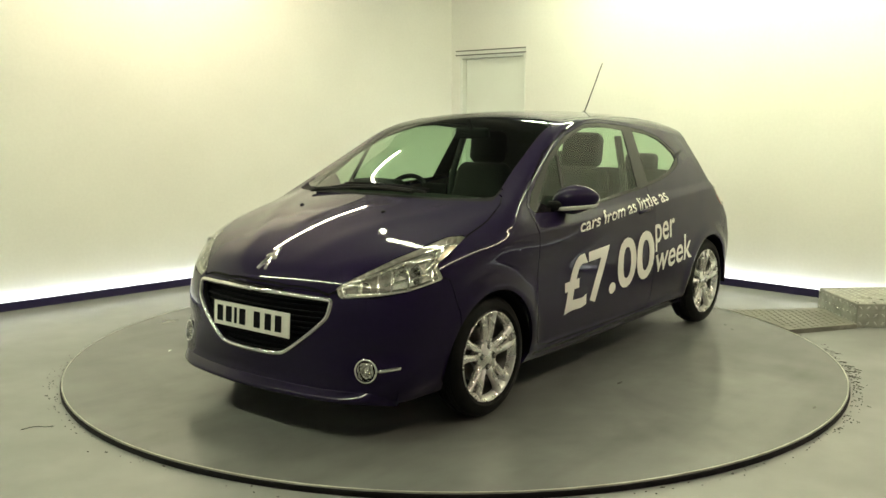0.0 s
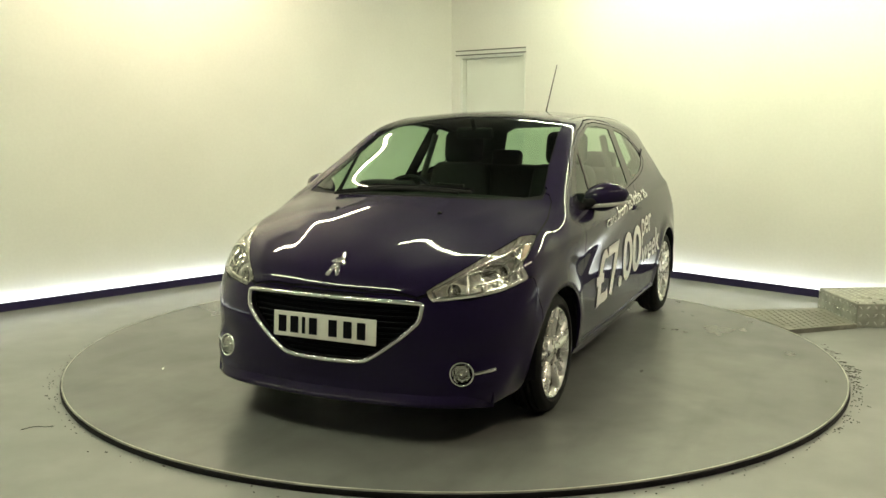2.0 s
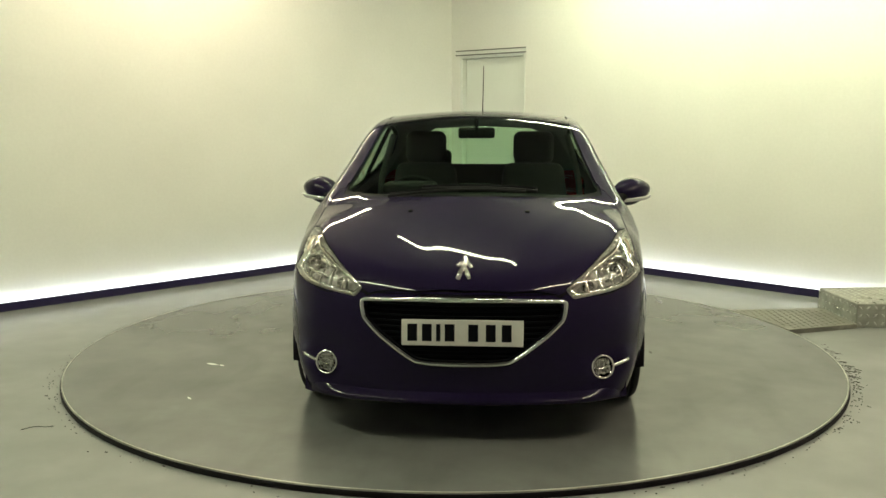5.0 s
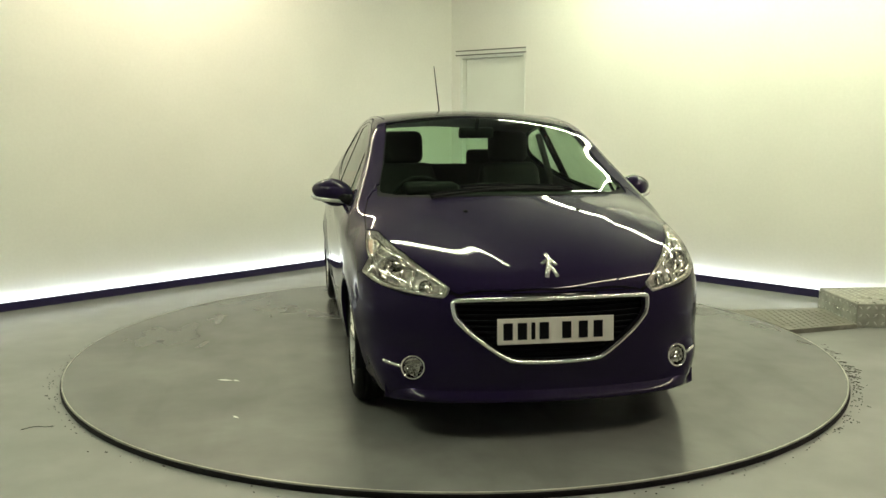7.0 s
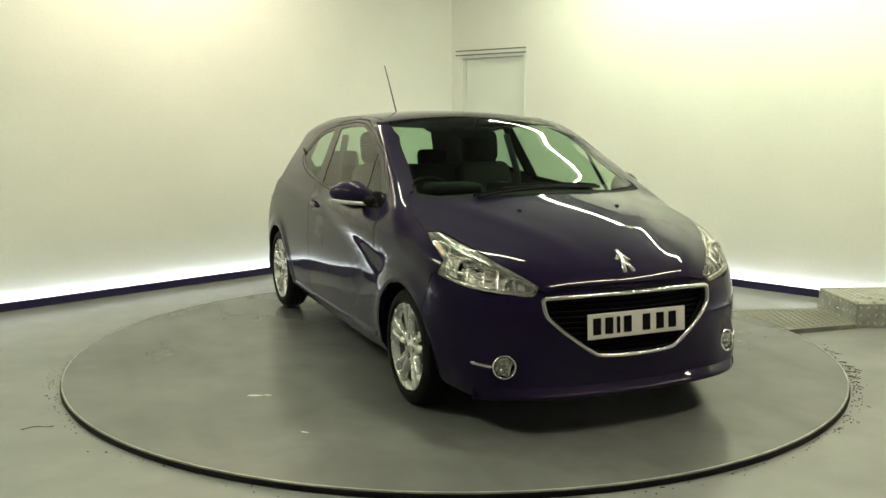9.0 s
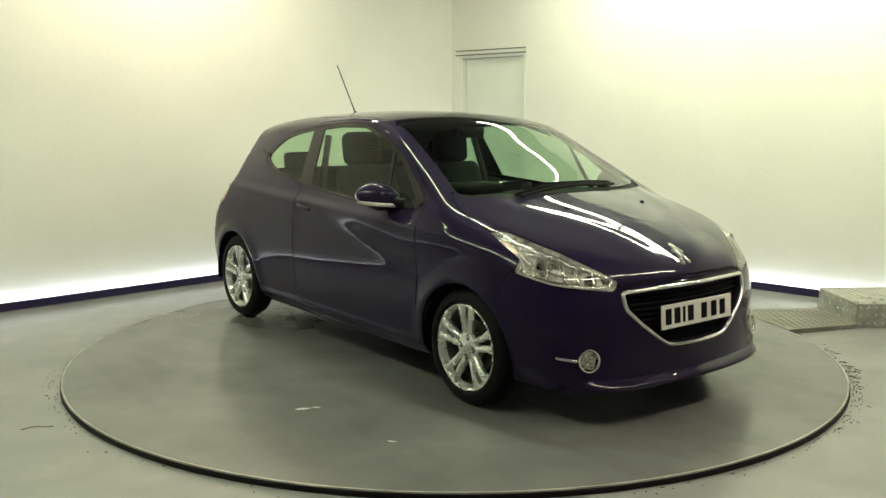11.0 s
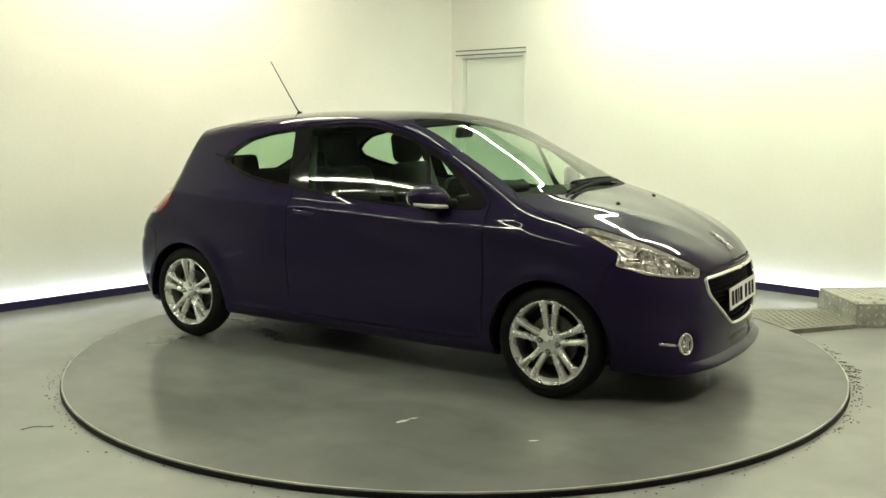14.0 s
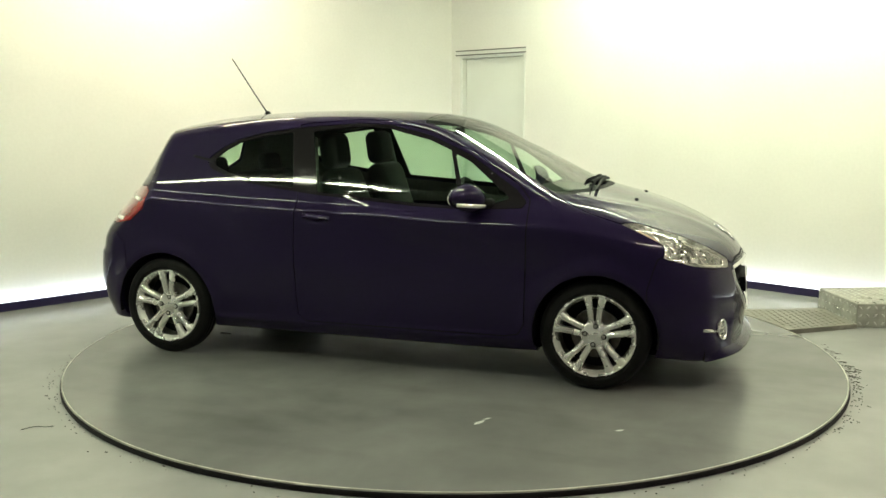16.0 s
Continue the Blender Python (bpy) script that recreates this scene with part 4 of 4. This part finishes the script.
def lamp_bits(side):
    """The bright strips and bowls that show through a headlamp's lens."""
    lamp = [o for o in car.children if o.name.startswith("headlamp")][0 if side > 0 else -1]
    c = np.array(HEADLAMP_EDGE)
    mid = np.array([1.05, 0.735])
    ring = mid + (c - mid) * [0.93, 0.86]
    ring = np.concatenate([ring, ring[:1]])
    k = np.linspace(0, len(ring) - 1, 90)
    qs, zs = np.interp(k, range(len(ring)), ring[:, 0]), np.interp(k, range(len(ring)), ring[:, 1])
    p, n = on_lamp(qs, zs, side, 0.022)
    part("lamp_bezel", ribbon(p, n, 0.020, 0.010), CHROME, lamp, "bright bezel", True)
    for (q0, z0), (q1, z1) in (((1.19, 0.735), (1.22, 0.650)), ((0.83, 0.83), (0.86, 0.70)), ((1.19, 0.735), (0.84, 0.80)),
                                 ((0.98, 0.79), (1.02, 0.665)), ((1.10, 0.76), (1.13, 0.655)), ((1.30, 0.70), (1.32, 0.642)), ((0.90, 0.745), (0.76, 0.835)), ((1.17, 0.69), (0.88, 0.735))):
        s = np.linspace(0, 1, 12)
        p, n = on_lamp(q0 + (q1 - q0) * s, z0 + (z1 - z0) * s, side, 0.020)
        part("lamp_rib", ribbon(p, n, 0.014, 0.010), CHROME, lamp, "", True)
    p, n = on_lamp(np.linspace(0.80, 0.70, 6), np.linspace(0.79, 0.84, 6), side, 0.018)
    part("side_marker", ribbon(p, n, 0.03, 0.006), AMBER, lamp, "dull amber indicator bulb cover", True)


for side in (1, -1):
    at, nr = on_front(np.array([0.61 * side]), np.array([0.318]))
    at, nr = at[0], nr[0]
    nr = nr + np.array([0.55, 0, 0])
    nr = nr / np.linalg.norm(nr)
    at = at + nr * 0.006
    fog = part("fog_lamp", oriented(turned([(0.044, -0.012), (0.053, -0.012), (0.055, 0.004), (0.052, 0.011), (0.047, 0.010), (0.044, 0.0), (0.044, -0.012)], 40, "z", False), at, nr), CHROME, car, "round fog lamp with a chrome ring", True)
    part("fog_lens", oriented(turned([(0.001, 0.013), (0.02, 0.012), (0.035, 0.008), (0.043, 0.003), (0.001, 0.0025)], 32), at, nr), LENS, fog, "", True)
    part("fog_reflector", oriented(turned([(0.001, 0.006), (0.012, 0.007), (0.016, 0.003), (0.03, 0.0022), (0.042, 0.0045), (0.001, 0.001)], 32), at, nr), FACETS, fog, "", True)
    yy = np.linspace(0.655, 0.735, 10) * side
    pp, qn = on_front(yy, 0.318 + 0.016 * np.linspace(0, 1, 10))
    part("fog_trim", ribbon(pp, qn, 0.016, 0.005), CHROME, fog, "chrome trim bar", True)
    lamp_bits(side)
    for q, z, rad, sink in ((1.02, 0.728, 0.060, 0.014), (1.30, 0.668, 0.030, 0.012)):
        ys = np.linspace(0.3, 0.85, 200)
        pf, nf = on_front(ys, np.full(200, z))
        k = int(np.argmin(np.abs(pf[:, 0] - ys - q)))
        at2 = pf[k] * [1, side, 1]
        n2 = np.array([1.0, 0.35 * side, 0.05])
        part("lamp_bowl", oriented(turned([(rad * 1.05, -0.02), (rad, -0.012), (rad * 0.9, -0.016), (rad * 0.55, -0.038), (rad * 0.3, -0.045), (rad * 0.28, -0.024), (rad * 0.1, -0.016)], 32), at2 - nf[k] * [1, side, 1] * sink - n2 * 0.004, n2), CHROME, [o for o in car.children if o.name.startswith("headlamp")][0 if side > 0 else -1], "", True)
    # door handle
    hx = np.linspace(-0.345, -0.20, 12)
    hz = 0.858 - 0.012 * (hx + 0.345) / 0.145
    pp, qn = on_side(hx, hz, side)
    bow = 0.016 * np.sin(np.linspace(0, math.pi, 12)) ** 0.6
    # near-black strip laid in the painted dent as the shade under the handle
    sx = np.linspace(-0.315, -0.225, 12)
    cp, cn = on_side(sx, np.full(12, 0.849), side)
    part("handle_cup_shade", ribbon(cp, cn, 0.036, 0.0035), SEAM, doors[side], "dark strip standing in for shade in the finger cup", True)
    handle = part("handle", ribbon(pp + qn * bow[:, None], qn, 0.026, 0.014), PAINT, doors[side], "body-coloured pull handle", True)
    pp, qn = on_side(np.linspace(-0.36, -0.345, 3), np.full(3, 0.859), side)
    part("lock", ribbon(pp, qn, 0.028, 0.014), PAINT, handle, "", True)
    # side reflector of the tail lamp
    tl = [o for o in car.children if o.name.startswith("tail_lamp")][0 if side > 0 else -1]
    for z0, z1, xs in ((0.915, 0.93, (-1.70, -1.45)), (0.80, 0.815, (-1.76, -1.56))):
        xx = np.linspace(xs[0], xs[1], 10)
        pp, qn = on_side(xx, np.linspace(z1, z0, 10), side)
        part("clear_band", ribbon(pp, qn, 0.026, 0.010), CLEAR_LAMP, tl, "clear lamp band", True)


# ---- mirrors ----
def make_mirror(side):
    def shell(scale, shift):
        bm = bmesh.new()
        bmesh.ops.create_icosphere(bm, subdivisions=4, radius=1.0)
        for v in bm.verts:
            x, y, z = v.co
            fat = 1 - 0.25 * max(0, y)
            if x < -0.25:
                x = -0.25 + (x + 0.25) * 0.12
            v.co = (shift[0] + x * 0.075 * scale * fat, shift[1] + (y * 0.112) * scale, shift[2] + (z * 0.072 * fat + 0.012 * y) * scale)
        bmesh.ops.transform(bm, matrix=Matrix.Rotation(radians(24), 4, "Z"), verts=bm.verts)
        for v in bm.verts:
            v.co = (0.610 + v.co.x, 0.872 + v.co.y, 0.985 + v.co.z)
            v.co.y *= side
        return bm
    housing = part("mirror", shell(1.08, (0, 0.012, 0)), PAINT, car, "dark blue door mirror with a pale lower band", True)
    arc = []
    for a in np.linspace(-0.9, 0.98, 18):
        c = Vector((0.0845 * math.sqrt(max(0.02, 1 - a * a * 0.9)), 0.012 + a * 0.114, -0.036 + 0.011 * a))
        c.rotate(Euler((0, 0, radians(24))))
        arc.append((0.606 + c.x, (0.872 + c.y) * side, 0.983 + c.z))
    n = [(1, 0.2 * side, -0.35)] * len(arc)
    part("indicator", ribbon(arc, n, 0.022, 0.006), CLEAR_LAMP, housing, "clear indicator band", True)
    b = pipe([(0.71, 0.785 * side, 0.955), (0.70, 0.81 * side, 0.952), (0.67, 0.84 * side, 0.962), (0.63, 0.87 * side, 0.975)], 0.026, 10)
    part("mirror_foot", b, PLASTIC, housing, "black plastic foot", True)
    g = bmesh.new()
    bmesh.ops.create_circle(g, cap_ends=True, segments=32, radius=1)
    for v in g.verts:
        v.co = (0.578 - 0.046 * v.co.x, (0.880 + 0.098 * v.co.x) * side, 0.987 + 0.060 * v.co.y)
    r = bmesh.ops.extrude_face_region(g, geom=g.faces[:])
    bmesh.ops.translate(g, verts=[e for e in r["geom"] if isinstance(e, bmesh.types.BMVert)], vec=(-0.006, 0, 0))
    part("mirror_glass", g, CHROME, housing, "mirror glass")


for side in (1, -1):
    make_mirror(side)


# ---- wheels ----
def make_wheel(x, side):
    """An alloy wheel with five twin spokes; local y points out of the car."""
    hub = part("wheel", turned([(0.002, 0.054), (0.024, 0.054), (0.029, 0.051), (0.062, 0.050), (0.070, 0.047), (0.075, 0.036), (0.075, 0.0), (0.002, 0.0)], 40, "y"), ALLOY, car, "silver five-spoke alloy wheel with black tyre", True)
    R = 0.288
    tyre = turned([(0.206, 0.030), (0.210, 0.050), (0.217, 0.062), (0.228, 0.070), (0.231, 0.0745), (0.235, 0.073), (0.252, 0.072), (0.266, 0.066), (0.276, 0.056), (0.283, 0.046), (R - 0.002, 0.040),
                   (R - 0.002, 0.034), (R - 0.009, 0.033), (R - 0.009, 0.027), (R - 0.001, 0.026), (R, 0.004), (R - 0.008, 0.003), (R - 0.008, -0.004), (R, -0.005), (R, -0.03), (R - 0.008, -0.031), (R - 0.008, -0.037),
                   (R - 0.002, -0.038), (0.27, -0.075), (0.24, -0.09), (0.20, -0.08)], 96, "y", False)
    part("tyre", tyre, TYRE, hub, "worn black tyre", True)
    part("barrel", turned([(0.186, -0.07), (0.1885, 0.030), (0.200, 0.030), (0.200, -0.07), (0.186, -0.07)], 64, "y", False), BARREL, hub, "inner barrel, toned dark for the shade behind the spokes", True)
    rim = turned([(0.189, 0.030), (0.192, 0.044), (0.203, 0.057), (0.210, 0.066), (0.2155, 0.066), (0.216, 0.055), (0.205, 0.03), (0.189, 0.030)], 80, "y", False)
    part("rim", rim, ALLOY, hub, "silver rim", True)
    for k in range(5):
        a0 = 2 * math.pi * k / 5 + math.pi / 2
        for s in (-1, 1):
            bm = bmesh.new()
            rows = []
            for f in np.linspace(0, 1, 13):
                rad = 0.040 + f * 0.164
                off = s * (0.0182 + 0.002 * f + 0.0215 * f ** 2.0)
                w = 0.0150 + 0.0025 * f + 0.010 * (max(0, f - 0.70) / 0.30) ** 1.5 + 0.006 * (max(0, 0.3 - f) / 0.3) ** 2
                hgt = 0.044 + 0.019 * math.sin(f * math.pi * 0.62)
                ca, sa = math.cos(a0), math.sin(a0)
                row = []
                for du, dh in ((-1.0, -0.030), (-1.0, -0.009), (-0.62, -0.001), (0.0, 0.0015), (0.62, -0.001), (1.0, -0.009), (1.0, -0.030)):
                    t_ = off + du * w
                    row.append(bm.verts.new((rad * ca - t_ * sa, hgt + dh, rad * sa + t_ * ca)))
                rows.append(row)
            for a, b in zip(rows, rows[1:]):
                for j in range(6):
                    bm.faces.new((a[j], a[j + 1], b[j + 1], b[j]))
            part("spoke", bm, ALLOY, hub, "", True)
    for k in range(4):
        a = math.pi / 2 * k + 0.12
        nut = turned([(0.001, 0.058), (0.0075, 0.058), (0.009, 0.0555), (0.009, 0.04), (0.001, 0.04)], 6, "y")
        bmesh.ops.translate(nut, verts=nut.verts, vec=(0.049 * math.cos(a), 0, 0.049 * math.sin(a)))
        part("wheel_nut", nut, PLATE, hub)
        seat = turned([(0.001, 0.0512), (0.0142, 0.0512), (0.0142, 0.04), (0.001, 0.04)], 16, "y")
        bmesh.ops.translate(seat, verts=seat.verts, vec=(0.049 * math.cos(a), 0, 0.049 * math.sin(a)))
        part("nut_seat", seat, SEAM, hub)
    part("brake_disc", turned([(0.06, -0.005), (0.13, -0.005), (0.13, -0.022), (0.06, -0.022)], 48, "y"), BRAKE, hub, "rusty steel brake disc")
    part("brake_backing", turned([(0.02, -0.045), (0.185, -0.045), (0.185, -0.05), (0.02, -0.05)], 48, "y"), SEAM, hub)
    hub.matrix_world = pose(x, 0.762 * side, WHEEL_Z, 0, 0, 0 if side > 0 else 180)
    bm = bmesh.new()
    n, rows = 40, []
    for i in range(n):
        a = math.pi * (-0.05 + 1.10 * i / (n - 1))
        c, s = math.cos(a), math.sin(a)
        rows.append([bm.verts.new((x + r * c, y * side, WHEEL_Z + r * s)) for r, y in ((ARCH_R - 0.002, 0.838), (ARCH_R + 0.006, 0.80), (ARCH_R + 0.006, 0.50), (0.02, 0.50))])
    for a, b in zip(rows, rows[1:]):
        for j in range(3):
            bm.faces.new((a[j], a[j + 1], b[j + 1], b[j]))
    part("arch_liner", bm, SEAM, car, "", True)


for x in (WHEEL_X, -WHEEL_X):
    for side in (1, -1):
        make_wheel(x, side)


# ---- cabin ----
def soft_block(lo, hi, bevel, seg=4):
    return boxes((lo, hi, bevel, seg))


def make_seat(y, x, rear=False):
    base = part("seat", soft_block((x - 0.26, y - 0.25, 0.34), (x + 0.28, y + 0.25, 0.56), 0.07), CLOTH, car, "dark cloth seat", True)
    back = soft_block((-0.07, -0.25, 0.0), (0.07, 0.25, 0.64), 0.065)
    for v in back.verts:
        k = max(0, (v.co.z - 0.3) / 0.34)
        v.co.y *= 1 - 0.22 * k
    bmesh.ops.transform(back, matrix=pose(x - 0.26, y, 0.48, 0, -17, 0), verts=back.verts)
    part("backrest", back, CLOTH, base, "", True)
    head = soft_block((-0.055, -0.135, 0.0), (0.055, 0.135, 0.215), 0.052, 5)
    bmesh.ops.transform(head, matrix=pose(x - 0.455, y, 1.09, 0, -8, 0), verts=head.verts)
    part("headrest", head, CLOTH, base, "", True)
    for dy in (-0.05, 0.05):
        part("headrest_post", pipe([(x - 0.445, y + dy, 1.06), (x - 0.45, y + dy, 1.13)], 0.006), CHROME, base)


for y in (-0.36, 0.36):
    make_seat(y, 0.10)
bench = part("rear_bench", soft_block((-1.0, -0.62, 0.36), (-0.5, 0.62, 0.56), 0.07), CLOTH, car, "dark cloth rear bench", True)
bb = soft_block((-0.07, -0.6, 0.0), (0.07, 0.6, 0.57), 0.06)
bmesh.ops.transform(bb, matrix=pose(-1.0, 0, 0.5, 0, -20, 0), verts=bb.verts)
part("backrest", bb, CLOTH, bench, "", True)
for y in (-0.36, 0.36):
    hd = soft_block((-0.04, -0.12, 0.0), (0.04, 0.12, 0.15), 0.038)
    bmesh.ops.transform(hd, matrix=pose(-1.18, y, 1.0, 0, -10, 0), verts=hd.verts)
    part("headrest", hd, CLOTH, bench, "", True)
part("cabin_floor", boxes(((-1.6, -0.72, 0.2), (0.95, 0.72, 0.32))), SEAM, car)
part("parcel_shelf", boxes(((-1.62, -0.56, 0.93), (-1.2, 0.56, 0.95), 0.008)), LINING, car)

dash = bmesh.new()
profile = [(1.21, 0.945), (1.10, 0.972), (0.95, 0.995), (0.80, 0.99), (0.70, 0.965), (0.655, 0.92), (0.66, 0.80), (0.72, 0.66), (0.80, 0.5), (1.1, 0.45)]
rows = [[dash.verts.new((px - 0.10 * (yy / 0.7) ** 2 * (px > 0.9), yy, pz - 0.02 * (abs(yy) / 0.7) ** 2)) for px, pz in profile] for yy in np.linspace(-0.72, 0.72, 19)]
for a, b in zip(rows, rows[1:]):
    for j in range(len(profile) - 1):
        dash.faces.new((a[j], a[j + 1], b[j + 1], b[j]))
for r in (rows[0], rows[-1]):
    dash.faces.new(r)
dashboard = part("dashboard", dash, PLASTIC, car, "black moulded dashboard", True)
part("instrument_hood", soft_block((0.66, -0.50, 0.97), (0.86, -0.20, 1.045), 0.035), PLASTIC, dashboard, "", True)
part("screen", boxes(((0.655, -0.09, 0.93), (0.675, 0.09, 1.03), 0.006)), TRIM, dashboard)
wheel_ring = pipe([(0.0, 0.172 * math.cos(a), 0.160 * math.sin(a)) for a in np.linspace(0, 2 * math.pi, 40, endpoint=False)], 0.0145, 10, True)
bmesh.ops.transform(wheel_ring, matrix=pose(0.50, -0.36, 0.90, 0, -24, 0), verts=wheel_ring.verts)
steering = part("steering_wheel", wheel_ring, PLASTIC, car, "black steering wheel", True)
bs = soft_block((-0.02, -0.075, -0.07), (0.03, 0.075, 0.06), 0.02)
box(bs, (-0.005, -0.165, -0.015), (0.012, 0.165, 0.02), 0.006)
bmesh.ops.transform(bs, matrix=pose(0.51, -0.36, 0.90, 0, -24, 0), verts=bs.verts)
part("steering_hub", bs, PLASTIC, steering, "", True)
rm = soft_block((-0.018, -0.11, -0.032), (0.018, 0.11, 0.032), 0.015)
bmesh.ops.transform(rm, matrix=pose(0.30, 0.0, 1.305, 0, 10, 8), verts=rm.verts)
rear_mirror = part("rear_view_mirror", rm, PLASTIC, car, "black rear-view mirror", True)
part("mirror_stalk", pipe([(0.31, 0, 1.32), (0.345, 0, 1.385)], 0.012), PLASTIC, rear_mirror)
for side in (1, -1):
    b = pipe([(-0.36, 0.70 * side, 0.62), (-0.36, 0.66 * side, 1.0), (-0.40, 0.585 * side, 1.28)], 0.022, 8)
    part("belt_pillar", b, LINING, car, "", True)

# ---- small outside parts ----
for side in (1, -1):
    p, n = on_side(np.linspace(-0.99, -1.15, 12), 1.142 + 0.030 * np.linspace(0, 1, 12), side)
    part("window_fin", ribbon(p, n, 0.027, 0.0025), SEAM, car, "black fin behind the window", True)
pt, pn = on_top(np.array([-1.008]), np.array([0.0]))
base = part("aerial", oriented(turned([(0.001, 0.022), (0.012, 0.02), (0.02, 0.008), (0.026, 0.0), (0.001, -0.004)], 24), pt[0], pn[0]), PLASTIC, car, "thin black roof aerial", True)
part("mast", pipe([(-1.012, 0, pt[0][2] + 0.012), (-1.05, 0, pt[0][2] + 0.062), (-1.258, 0, 1.775)], 0.005, 8, taper=0.003), PLASTIC, base, "", True)
for pts in ([(1.205, -0.42), (1.185, -0.10), (1.175, 0.28)], [(1.15, 0.34), (1.165, 0.0), (1.15, -0.25)]):
    xs = np.interp(np.linspace(0, 2, 24), [0, 1, 2], [p[0] for p in pts])
    ys = np.interp(np.linspace(0, 2, 24), [0, 1, 2], [p[1] for p in pts])
    pp, qn = on_top(xs, ys)
    lift = 0.012
    arm = part("wiper", ribbon(pp + qn * lift, qn, 0.018, 0.012), PLASTIC, car, "black wiper arm", True)
    xb = xs - 0.03
    pp, qn = on_top(xb, ys)
    part("blade", ribbon(pp + qn * 0.006, qn, 0.009, 0.016), SEAM, arm, "", True)
for y in (0.284, -0.284):
    pp, qn = on_top(np.array([1.41]), np.array([y]))
    part("washer_jet", oriented(turned([(0.001, 0.009), (0.009, 0.007), (0.013, 0.0), (0.001, -0.003)], 16), pp[0], qn[0]), PLASTIC, car, "", True)
for side in (1, -1):
    xs = np.linspace(0.16, -1.45, 40)
    pp, qn = on_top(xs, (0.555 - 0.045 * ((xs + 0.4) / 1.0) ** 2) * side)
    part("roof_strip", ribbon(pp, qn, 0.012, 0.003), PLASTIC, car, "", True)
part("underbody", boxes(((-1.75, -0.60, 0.15), (1.80, 0.60, 0.185), 0.01)), SEAM, car)
part("exhaust_box", soft_block((-1.6, -0.1, 0.13), (-1.2, 0.35, 0.2), 0.03), SEAM, car)
part("engine_block", boxes(((1.05, -0.5, 0.22), (1.88, 0.5, 0.62), 0.02)), SEAM, car)


def motions():
    times = [0, 0.3] + list(range(2, 16, 2)) + [15.7, 16]
    turns = [(t, pose(0, 0, 0, 0, 0, TURN0 + TURN_SPEED * t + (0.3 if t in (0, 16) else 0))) for t in times]
    walk(turntable, turns)
    offset = pose(CAR_X, CAR_Y, 0)
    walk(car, [(t, m @ offset) for t, m in turns])


motions()
